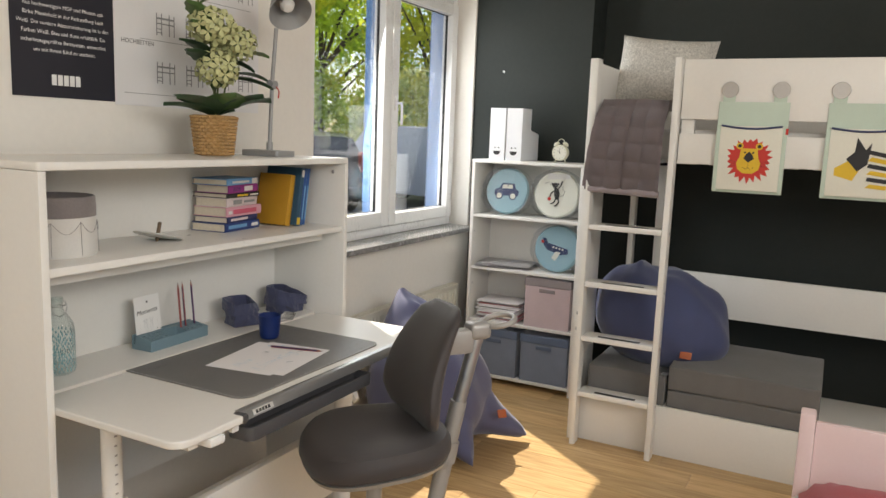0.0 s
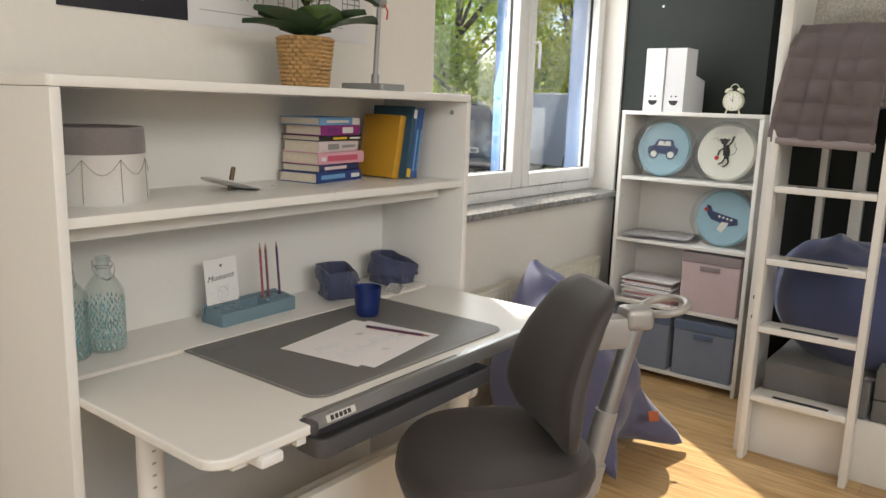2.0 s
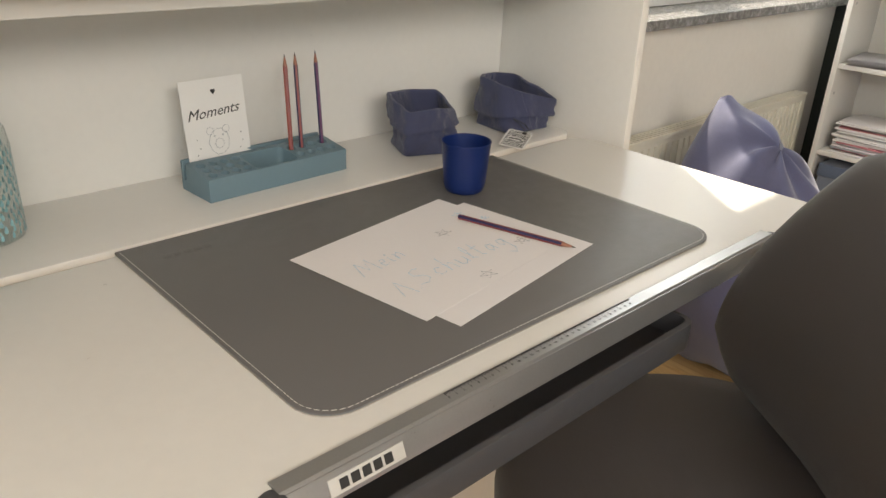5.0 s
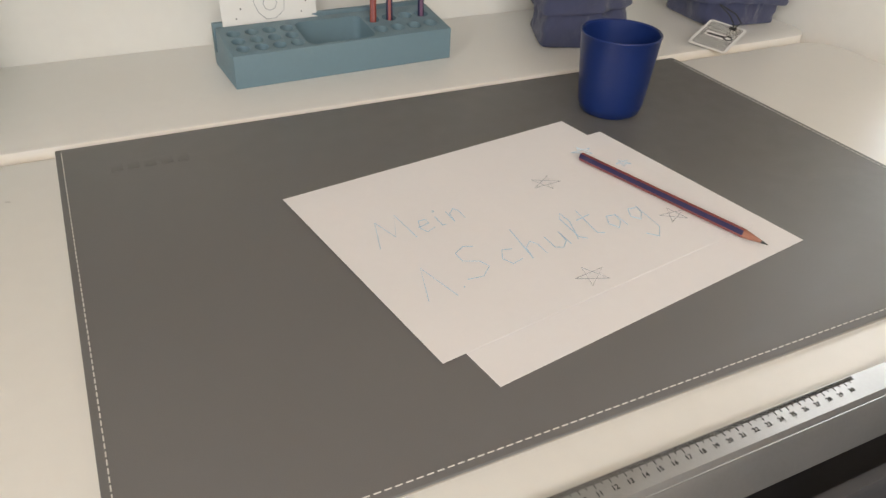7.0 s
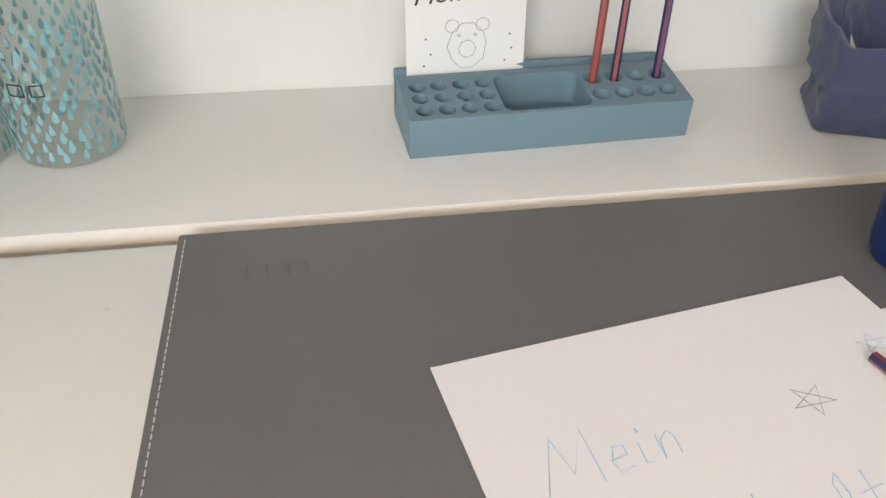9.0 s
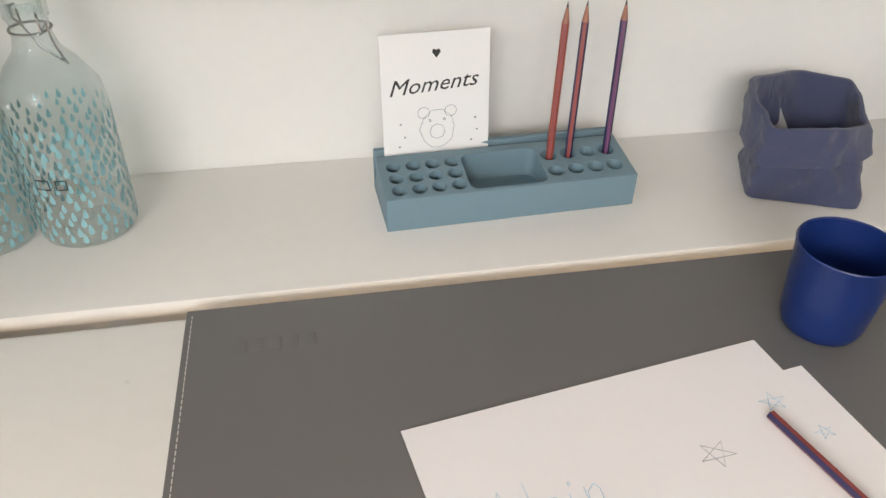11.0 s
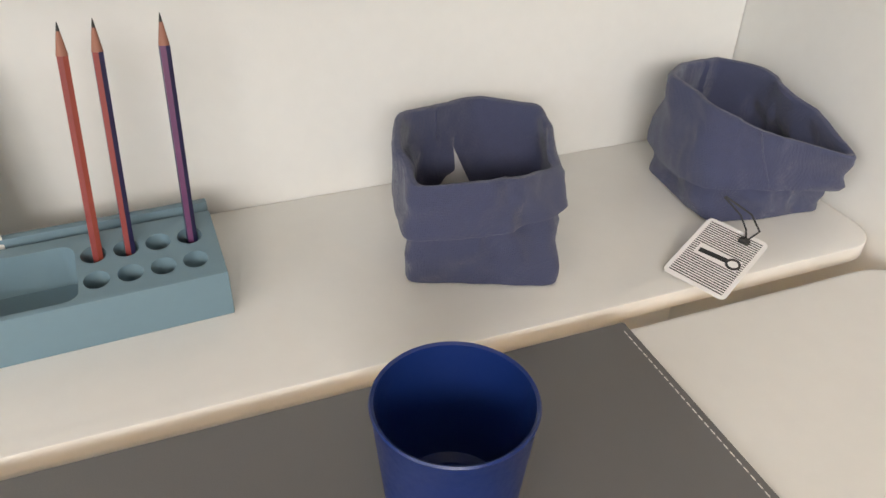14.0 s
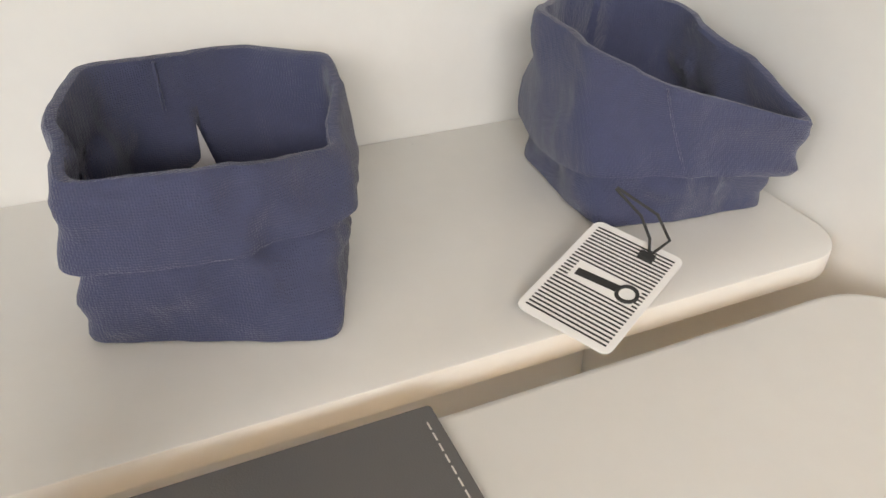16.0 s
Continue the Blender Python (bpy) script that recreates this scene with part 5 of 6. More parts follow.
def build_books():
    white, black = ink_of("cover_white", (0.72, 0.70, 0.68)), ink_of("cover_black", (0.02, 0.02, 0.022))
    blue, purple, pink = ink_of("cover_blue", (0.02, 0.05, 0.19)), ink_of("cover_purple", (0.27, 0.03, 0.20)), ink_of("cover_pink", (0.66, 0.34, 0.40))
    pale, navy, light = ink_of("cover_pale", (0.66, 0.56, 0.56)), ink_of("cover_navy", (0.02, 0.03, 0.11)), ink_of("cover_lightblue", (0.15, 0.34, 0.58))
    group = "stack of paperbacks"
    z = SHELF_Z
    rows = ((0.215, 0.140, 0.030, blue, "dark blue novel at the bottom of the stack", ((-0.42, 0.1, 0.35, 0.75, light), (0.25, 0.44, 0.3, 0.7, white)), 0.0),
            (0.198, 0.135, 0.022, navy, "navy paperback in the stack", ((-0.4, 0.15, 0.3, 0.7, pale),), 2.0),
            (0.212, 0.140, 0.034, pink, "thick pink hardback in the stack", ((-0.32, 0.34, 0.25, 0.72, ink_of("print_red", (0.55, 0.10, 0.16))), (-0.45, -0.36, 0.3, 0.6, white)), -1.5),
            (0.190, 0.130, 0.031, pale, "pale rose paperback in the stack", ((-0.3, -0.02, 0.25, 0.75, LAMPGREY), (0.06, 0.42, 0.35, 0.62, LAMPGREY)), 1.0),
            (0.190, 0.145, 0.016, black, "thin black paperback in the stack", ((-0.2, 0.12, 0.3, 0.7, YELLOW), (0.2, 0.45, 0.35, 0.65, white)), -2.5),
            (0.192, 0.132, 0.029, purple, "purple paperback in the stack", ((0.02, 0.30, 0.2, 0.8, white),), 1.5),
            (0.205, 0.138, 0.022, light, "blue and white hardback on top of the stack", ((-0.35, 0.2, 0.3, 0.65, white), (0.30, 0.49, 0.05, 0.95, white)), 3.0))
    for k, (w, d, h, c, label, marks, turn) in enumerate(rows):
        bk = build_book(pose(0.158 - 0.004 * (k % 2), 0.888 + 0.004 * ((k * 7) % 3), z, 0, 0, 90 + turn + 9), w, d, h, c, label, group, marks)
        if k == 5:
            t = text_mesh("HOSE", 0.019, 0.0001)
            part("spine_word", moved(t, pose(-0.045, -0.0033, 0.0215, 90, 0, 0) @ Matrix.Rotation(math.pi, 4, "Z")), navy, bk, smooth=False)
        z += h + 0.0003
    mustard, teal, royal = ink_of("cover_mustard", (0.52, 0.27, 0.025)), ink_of("cover_teal", (0.02, 0.075, 0.13)), ink_of("cover_royal", (0.015, 0.07, 0.24))
    group = "leaning upright books"
    y = 1.083
    for w, d, h, c, label, marks, back in ((0.195, 0.150, 0.030, mustard, "mustard yellow hardback leaning on the others", (), 0.02), (0.222, 0.165, 0.021, teal, "dark teal reference book standing upright", ((-0.48, -0.36, 0.1, 0.9, YELLOW), (0.34, 0.46, 0.2, 0.8, white)), 0.0), (0.218, 0.160, 0.016, royal, "royal blue exercise book standing upright", ((-0.4, 0.2, 0.3, 0.7, light),), 0.0), (0.218, 0.160, 0.016, royal, "royal blue exercise book standing upright", ((-0.4, 0.2, 0.3, 0.7, light),), 0.0)):
        lean = -11 if c is mustard else -9
        m = pose(0.232 - back * 1.3, y, SHELF_Z + 0.003 + w / 2, 0, 0, 0) @ Matrix.Rotation(radians(lean), 4, "X")
        turn = Matrix(((0, -1, 0, 0), (0, 0, 1, 0), (1, 0, 0, 0), (0, 0, 0, 1)))       # spine upright, facing +x
        build_book(m @ turn, w, d, h, c, label, group, marks)
        y += h + 0.0012
    return y


build_books()


# ---- things on top of the unit ----
def build_plant():
    p = thing("potted_plant", pose(0.125, 0.785, UNIT_TOP) @ Matrix.Scale(1.08, 4), "artificial hydrangea with green-cream blossoms in a wicker pot", "plant")
    pot = part("pot", lathe([(0, 0.002), (0.052, 0.002), (0.056, 0.02), (0.068, 0.125), (0.066, 0.128), (0.062, 0.122), (0.052, 0.03), (0, 0.03)], 40), WICKER, p, "woven wicker pot")
    rnd = random.Random(4)
    for row in range(12):
        z = 0.009 + row * 0.0102
        r0 = 0.0545 + 0.014 * (z / 0.125)
        pts = [((r0 + 0.0032 * math.cos(math.pi * (k + row))) * math.cos(2 * math.pi * k / 44), (r0 + 0.0032 * math.cos(math.pi * (k + row))) * math.sin(2 * math.pi * k / 44), z + 0.0012 * rnd.uniform(-1, 1)) for k in range(44)]
        part("weave", tube(pts, 0.0049, 6, True), WICKER, pot)
    part("soil", lathe([(0, 0.112), (0.061, 0.112)], 24), STEM, p)

    def leaf(base, tip, width, material, droop=0.25):
        base, tip = Vector(base), Vector(tip)
        d = tip - base
        side = d.cross(Vector((0, 0, 1)))
        side = side.normalized() if side.length > 1e-4 else Vector((1, 0, 0))
        nrm = side.cross(d).normalized()
        bm = bmesh.new()
        rows = []
        for k in range(9):
            s = k / 8
            w = 1.5 * width * math.sin(math.pi * s ** 0.75) ** 0.8 * (1 + 0.08 * (-1) ** k)
            c = base + d * s + nrm * (droop * d.length * (s - s * s) * 1.2)
            rows.append([bm.verts.new(c + side * w * q + nrm * (abs(q) * width * 0.28)) for q in (-1, -0.5, 0, 0.5, 1)])
        for a, b in zip(rows, rows[1:]):
            for i in range(4):
                bm.faces.new((a[i], a[i + 1], b[i + 1], b[i]))
        bmesh.ops.remove_doubles(bm, verts=bm.verts[:], dist=1e-5)
        part("leaf", thick(bm, 0.0008), material, p)
    for y, z, w, m, x in ((-0.21, 0.17, 0.045, LEAFDARK, 0.06), (-0.05, 0.185, 0.05, LEAFMID, 0.14), (0.10, 0.19, 0.05, LEAFDARK, 0.12), (0.23, 0.18, 0.06, LEAFDARK, 0.04), (-0.16, 0.15, 0.04, LEAFDARK, -0.05), (0.05, 0.16, 0.045, LEAFDARK, -0.05)):
        leaf((0, 0, 0.12), (x, y, z), w, m)
    for b0, t0, w, m in (((0, 0.01, 0.25), (0.03, 0.22, 0.25), 0.022, LEAFDARK), ((0, 0.02, 0.30), (0.02, 0.24, 0.33), 0.028, LEAFMID), ((0, 0.01, 0.24), (0.08, 0.19, 0.22), 0.024, LEAFDARK), ((0, -0.01, 0.27), (0.05, -0.16, 0.31), 0.03, LEAFDARK), ((0, -0.01, 0.30), (0.03, -0.17, 0.34), 0.022, LEAFDARK), ((0, -0.02, 0.36), (0.04, -0.13, 0.40), 0.024, LEAFMID), ((0, -0.03, 0.40), (0.03, -0.14, 0.455), 0.028, LEAFMID), ((0, -0.06, 0.46), (0.05, 0.0, 0.49), 0.02, LEAFMID), ((0, 0.07, 0.33), (0.02, 0.15, 0.41), 0.016, LEAFMID), ((0, 0.0, 0.2), (0.09, 0.02, 0.27), 0.03, LEAFMID), ((0, 0.02, 0.3), (0.06, 0.12, 0.27), 0.026, LEAFDARK)):
        leaf(b0, t0, w, m)
    for pts in ([(0, 0, 0.11), (0.01, -0.01, 0.22), (0.01, -0.03, 0.40)], [(0.01, 0.01, 0.11), (0.02, 0.03, 0.22), (0.02, 0.09, 0.34)], [(0.01, -0.01, 0.11), (0.03, -0.015, 0.2), (0.05, -0.03, 0.25)], [(0, 0.0, 0.11), (-0.01, 0.02, 0.26), (-0.01, 0.0, 0.38)], [(0.01, -0.03, 0.40), (0.0, -0.06, 0.46), (0.0, -0.075, 0.49)]):
        part("stem", tube(pts, 0.0028, 8), STEM, p)
    for cx, cy, cz, r, n in ((0.05, -0.035, 0.265, 0.066, 38), (0.03, -0.035, 0.390, 0.074, 44), (0.04, 0.06, 0.350, 0.064, 34), (-0.02, 0.02, 0.37, 0.06, 24)):
        bloom = bmesh.new()
        for k in range(n):
            z = 1 - 2 * (k + 0.5) / n
            a = k * 2.39996
            d = Vector((math.sqrt(1 - z * z) * math.cos(a), math.sqrt(1 - z * z) * math.sin(a), z * 0.8 + 0.1))
            c = Vector((cx, cy, cz)) + d * r * rnd.uniform(0.82, 1.0)
            q = d.to_track_quat("Z", "Y")
            for j in range(4):
                aa = math.pi / 2 * j + rnd.uniform(-0.2, 0.2)
                pr = 0.025
                pet = [Vector((0, 0, 0)), Vector((pr * 0.62 * math.cos(aa - 0.55), pr * 0.62 * math.sin(aa - 0.55), 0.002)), Vector((pr * math.cos(aa - 0.22), pr * math.sin(aa - 0.22), 0.004)), Vector((pr * math.cos(aa + 0.22), pr * math.sin(aa + 0.22), 0.004)), Vector((pr * 0.62 * math.cos(aa + 0.55), pr * 0.62 * math.sin(aa + 0.55), 0.002))]
                bloom.faces.new([bloom.verts.new(c + q @ v) for v in pet])
        part("blossom", bloom, PETAL, p, "pale green and cream blossom head", smooth=False)


build_plant()


def build_lamp():
    l = thing("desk_lamp", pose(0.165, 1.018, UNIT_TOP), "grey metal articulated desk lamp", "lamp")
    part("base", moved(slab(rounded(0.17, 0.105, 0.01, 4), 0, 0.022, 0.003), Matrix()), LAMPGREY, l)
    lower = part("lower_arm", tube([(-0.02, 0.03, 0.02), (-0.03, 0.055, 0.255)], 0.0075, 12), LAMPGREY, l)
    part("socket", tube([(-0.02, 0.03, 0.02), (-0.0212, 0.033, 0.05)], 0.012, 12), LAMPGREY, lower)
    part("joint", tube([(-0.03, 0.040, 0.265), (-0.03, 0.072, 0.265)], 0.016, 16), LAMPGREY, lower)
    part("upper_arm", tube([(-0.03, 0.055, 0.265), (-0.022, 0.068, 0.47)], 0.0075, 12), LAMPGREY, l)
    part("cable", tube([(-0.02, 0.06, 0.265), (-0.01, 0.072, 0.24), (-0.012, 0.07, 0.215)], 0.0025, 6), RED, l)
    axis = Matrix.Translation((0.03, 0.075, 0.54)) @ Vector((0.55, -0.30, -0.62)).to_track_quat("Z", "Y").to_matrix().to_4x4()
    shade = part("shade", moved(lathe([(0.0, -0.075), (0.025, -0.073), (0.045, -0.06), (0.060, -0.03), (0.078, 0.02), (0.080, 0.024), (0.076, 0.02), (0.056, -0.03), (0.040, -0.056), (0.0, -0.068)], 40), axis), LAMPGREY, l, "open grey metal shade")
    part("bulb", moved(lathe([(0, 0.005), (0.018, 0.0), (0.028, -0.018), (0.024, -0.04), (0.012, -0.06), (0, -0.066)], 24), axis), CEIL, shade, "unlit white bulb")


build_lamp()


# ---- posters on the wall ----
def build_posters():
    x = WX + 0.002
    z0, z1 = 1.597, 2.52

    def local(y, z):
        return Matrix.Translation((x + 0.0008, y, z)) @ X_POSE
    d = thing("poster", Matrix(), "dark info poster with white text taped to the wall", "poster", "wall posters")
    part("sheet", box((x, 0.211, z0), (x + 0.0008, 0.564, z1)), POSTERDARK, d, smooth=False)
    cy = 0.3875
    for k, line in enumerate(("Aus hochwertigem MDF und Pfosten aus", "Birke Massivholz in der Farbstellung Lack", "Weiß. Die vordere Absturzsicherung ist in den", "Farben Weiß, Blau und Rosa erhältlich. Ein", "sicherheitsgeprüftes Bettsystem, entworfen", "um mit Ihrem Kind zu wachsen.")):
        part("text_line", moved(text_mesh(line, 0.0165), local(cy, 1.862 - k * 0.0262)), POSTERTEXT, d, smooth=False)
    part("dash", moved(box((-0.014, -0.0025, 0), (0.014, 0.0025, 0.0006)), local(cy, 1.935)), POSTERTEXT, d, smooth=False)
    bm = bmesh.new()
    for k in range(5):
        box((-0.050 + k * 0.0205, -0.016, 0), (-0.034 + k * 0.0205, 0.016, 0.0006), 0, bm=bm)
    part("logo", moved(bm, local(cy, 1.650)), POSTERTEXT, d, "plain white bars", smooth=False)
    for k in range(3):
        part("text_bar", moved(box((-0.05, -0.004, 0), (0.05, 0.004, 0.0006)), local(cy, 1.985 + 0.03 * k)), POSTERTEXT, d, smooth=False)
    w = thing("poster", Matrix(), "white poster with rows of bed drawings taped to the wall", "poster", "wall posters")
    part("sheet", box((x, 0.5645, z0 - 0.008), (x + 0.0008, 1.262, z1)), POSTERWHITE, w, smooth=False)
    for word, z in (("MITTELHOCH", 1.955), ("HOCHBETTEN", 1.795)):
        part("heading", moved(text_mesh(word, 0.021, align="LEFT"), local(0.592, z)), INK, w, smooth=False)
    for z in (1.630, 1.815, 1.985):
        part("line", moved(box((0, 0, 0), (0.55, 0.0018, 0.0004)), local(0.67 if z > 1.7 else 0.60, z)), SKETCH, w, smooth=False)
    for z in (1.70, 1.865, 2.04):
        for k in range(4):
            bm = bmesh.new()
            for a, b, c, e in ((0, 0, 0.004, 0.075), (0.056, 0, 0.060, 0.075), (0.078, 0, 0.082, 0.072), (0.022, 0, 0.026, 0.075), (0, 0.055, 0.082, 0.061), (0, 0.038, 0.082, 0.042), (0.0, 0.02, 0.026, 0.023), (0, 0.008, 0.026, 0.011)):
                box((a, b, 0), (c, e, 0.0004), bm=bm)
            part("bed_sketch", moved(bm, local(0.74 + k * 0.135, z - 0.03)), SKETCH, w, smooth=False, kind="stuff")


build_posters()


# ---- things in and on the bookcase ----
def on_front(x, y, z):
    return Matrix.Translation((x, y, z)) @ Y_POSE


def build_magazine_files():
    file_mat = mat("white_cardboard", (0.74, 0.745, 0.77), 0.6, spots=0.015)
    for k in range(2):
        x = 0.150 + k * 0.108
        f = thing("magazine_file", pose(x, BC_Y + 0.02, BC_H, 0, 0, -3), "white cardboard magazine file with a smiling cut-out", "magazine file", "magazine files on the bookcase")
        outline = [(0.0, 0.0), (0.25, 0.0), (0.25, 0.16), (0.13, 0.185), (0.13, 0.31), (0.0, 0.31)]
        bm = loft([[(xx, y, z) for y, z in outline] for xx in (0.0, 0.102)])
        part("case", bm, file_mat, f, smooth=False)
        # the case is solid: flat black shapes paint the shade inside the cut-outs
        part("mouth", polygon_on(f, [(0.051 + 0.024 * math.cos(math.pi * (1 + s / 12)), 0.055 + 0.024 * math.sin(math.pi * (1 + s / 12))) for s in range(13)]), BLACK, f, "half-round finger hole, its shade a flat black shape", smooth=False)
        for dx in (-0.012, 0.012):
            part("eye_hole_shade", polygon_on(f, disc(0.0045, 0.051 + dx, 0.075, 10)), BLACK, f, smooth=False)


def polygon_on(f, pts):
    return moved(polygon(pts, 0.0003, 0.0006), Y_POSE)


build_magazine_files()


def build_clock():
    c = thing("alarm_clock", pose(0.592, BC_Y + 0.06, BC_H), "cream twin-bell alarm clock on the bookcase", "clock")
    cream = mat("cream_enamel", (0.66, 0.64, 0.50), 0.35, spots=0.03)
    body = moved(lathe([(0, -0.02), (0.040, -0.02), (0.046, -0.015), (0.047, 0.018), (0.043, 0.021), (0.041, 0.016), (0, 0.016)], 40), Matrix.Translation((0, 0, 0.060)) @ Matrix.Rotation(radians(90), 4, "X"))
    part("case", body, cream, c)
    face = part("dial", moved(polygon(disc(0.0405, 0, 0, 32), 0, 0.001), Matrix.Translation((0, -0.0175, 0.060)) @ Y_POSE), CREAM, c, smooth=False)
    for k in range(12):
        a = 2 * math.pi * k / 12
        part("hour_mark", moved(box((-0.001, 0.031, 0), (0.001, 0.036, 0.0006)), Matrix.Translation((0, -0.0187, 0.060)) @ Y_POSE @ Matrix.Rotation(a, 4, "Z")), INK, face, smooth=False)
    for a, l in ((0.0, 0.027), (0.85, 0.018)):
        part("pointer", moved(box((-0.0012, -0.004, 0), (0.0012, l, 0.0006)), Matrix.Translation((0, -0.0190, 0.060)) @ Y_POSE @ Matrix.Rotation(a, 4, "Z")), INK, face, smooth=False)
    for s in (-1, 1):
        part("bell", moved(lathe([(0.0, 0.016), (0.012, 0.013), (0.019, 0.004), (0.020, 0)], 24), Matrix.Translation((s * 0.026, 0, 0.106)) @ Matrix.Rotation(s * 0.5, 4, "Y")), cream, c)
        part("foot", tube([(s * 0.025, 0, 0.025), (s * 0.034, -0.004, 0.0)], 0.004, 8), cream, c)
    part("bail", tube([(0.02 * math.cos(math.pi * k / 8), 0, 0.118 + 0.022 * math.sin(math.pi * k / 8)) for k in range(9)], 0.0022, 8), cream, c)


build_clock()


def build_round_cushion(x, z, label, art):
    r = 0.142
    m = Matrix.Translation((x, BC_Y + 0.105, z + r)) @ Matrix.Rotation(radians(-10), 4, "X")
    p = thing("round_cushion", m, label, "cushion", "round cushions wrapped in foil")
    bg = SKYBLUE if art != "blob" else CREAM
    part("cover", moved(lathe([(0, -0.016), (r - 0.01, -0.014), (r, 0.0), (r - 0.01, 0.014), (0, 0.018)], 56), Matrix.Rotation(radians(90), 4, "X")), bg, p)
    at = Matrix.Translation((0, -0.0185, 0)) @ Y_POSE

    def flat(pts, colour, lift=0.0):
        part("print", moved(polygon(pts, 0.0002 + lift, 0.0008), at), colour, p, smooth=False)
    if art == "car":
        flat([(-0.078, -0.03), (0.078, -0.03), (0.082, 0.0), (0.062, 0.012), (0.048, 0.045), (-0.03, 0.047), (-0.050, 0.014), (-0.078, 0.006)], NAVY)
        for a, b in ((-0.022, 0.006), (0.012, 0.040)):
            flat([(a - 0.010, 0.014), (b, 0.014), (b - 0.004, 0.038), (a, 0.038)], CREAM, 0.001)
        for cx in (-0.045, 0.045):
            flat(disc(0.024, cx, -0.032, 20), NAVY, 0.001)
            flat(disc(0.017, cx, -0.032, 20), CREAM, 0.002)
    elif art == "plane":
        flat([(-0.085, 0.02), (-0.05, 0.028), (0.07, 0.0), (0.075, -0.028), (0.03, -0.038), (-0.06, -0.012)], NAVY)
        flat([(-0.005, -0.02), (0.03, -0.022), (0.0, -0.075), (-0.025, -0.06)], CREAM, 0.001)
        flat([(-0.085, 0.02), (-0.09, 0.06), (-0.07, 0.055), (-0.055, 0.028)], NAVY)
        for k in range(4):
            flat(disc(0.006, -0.02 + k * 0.02, 0.006 - k * 0.004, 10), CREAM, 0.001)
        flat(disc(0.010, -0.09, 0.035, 12), RED, 0.001)
    else:
        def line(pts, w, colour):
            part("print", moved(stroke(pts, w, 0.0006), at), colour, p)
        flat([(0.018 * math.cos(k / 16 * 2 * math.pi) - 0.012, 0.052 + 0.016 * math.sin(k / 16 * 2 * math.pi)) for k in range(16)], INK)
        for ex in (-0.030, 0.006):
            flat(disc(0.007, ex, 0.060, 10), INK, 0.0004)
        flat([(-0.016, 0.038), (0.010, 0.036), (0.022, 0.005), (0.018, -0.028), (0.002, -0.034), (-0.012, -0.012)], INK)
        line([(0.006, 0.030), (0.024, 0.052), (0.030, 0.080)], 0.008, INK)
        line([(-0.010, 0.022), (-0.032, 0.004), (-0.036, -0.018)], 0.008, INK)
        line([(0.014, -0.026), (0.020, -0.050), (0.004, -0.070), (-0.006, -0.070)], 0.009, INK)
        line([(0.000, -0.028), (-0.010, -0.052), (-0.028, -0.060)], 0.009, INK)
        line([(0.018, -0.015), (0.045, -0.005), (0.052, 0.020), (0.038, 0.032), (0.040, 0.050)], 0.003, INK)
        line([(-0.075, 0.060), (-0.050, 0.072), (-0.040, 0.050)], 0.002, INK)
        flat(disc(0.011, -0.040, -0.030, 12), RED)
        flat([(-0.07, 0.085), (0.075, 0.095), (0.078, 0.122), (-0.06, 0.122)], LINEN)
    rnd = random.Random(int(x * 100))
    foil = loft([[((r + 0.012 + 0.010 * rnd.random() + 0.014 * abs(math.sin(2 * a))) * math.cos(a), -0.026 - 0.004 * rnd.random() if j else 0.026, (r + 0.006 + 0.006 * rnd.random()) * math.sin(a)) for a in [2 * math.pi * i / 40 for i in range(40)]] for j in range(2)], True, True)
    ob = part("foil_bag", foil, FOIL, p, "clear crinkled plastic foil", smooth=False)
    ob.visible_shadow = False


build_round_cushion(0.250, BC_SHELVES[0] + 0.004, "round pale blue cushion with a blue car, in foil", "car")
build_round_cushion(0.570, BC_SHELVES[0] + 0.004, "round cream cushion with a dark print, in foil", "blob")
build_round_cushion(0.592, BC_SHELVES[1] + 0.004, "round pale blue cushion with a blue aeroplane, in foil", "plane")


def build_storage_box(x0, x1, z, h, body, lid, label):
    y0, y1 = BC_Y + 0.012, BC_Y + 0.262
    b = thing("storage_box", pose((x0 + x1) / 2, (y0 + y1) / 2, z), label, "box", "fabric storage boxes")
    w, d = x1 - x0, y1 - y0
    part("body", cushion(w - 0.008, d - 0.008, h - 0.03, 0.004, 0.0), body, b)
    part("lid", moved(cushion(w, d, 0.05, 0.005, 0.004), Matrix.Translation((0, 0, h - 0.052))), lid, b, "fitted cloth lid")
    part("pull_tab", moved(box((-0.05, -0.003, -0.012), (0.05, 0.003, 0.012), 0.003), Matrix.Translation((0, -d / 2 - 0.001, h - 0.075))), lid, b)


build_storage_box(0.430, 0.722, BC_SHELVES[2], 0.305, BOXPINK, LIDMAUVE, "pale pink canvas storage box with a mauve lid")
build_storage_box(0.420, 0.728, BC_SHELVES[3], 0.295, BOXGREY, BOXLID, "grey-blue canvas storage box with a slate lid")
build_storage_box(0.088, 0.398, BC_SHELVES[3], 0.295, BOXGREY, BOXLID, "grey-blue canvas storage box with a slate lid")


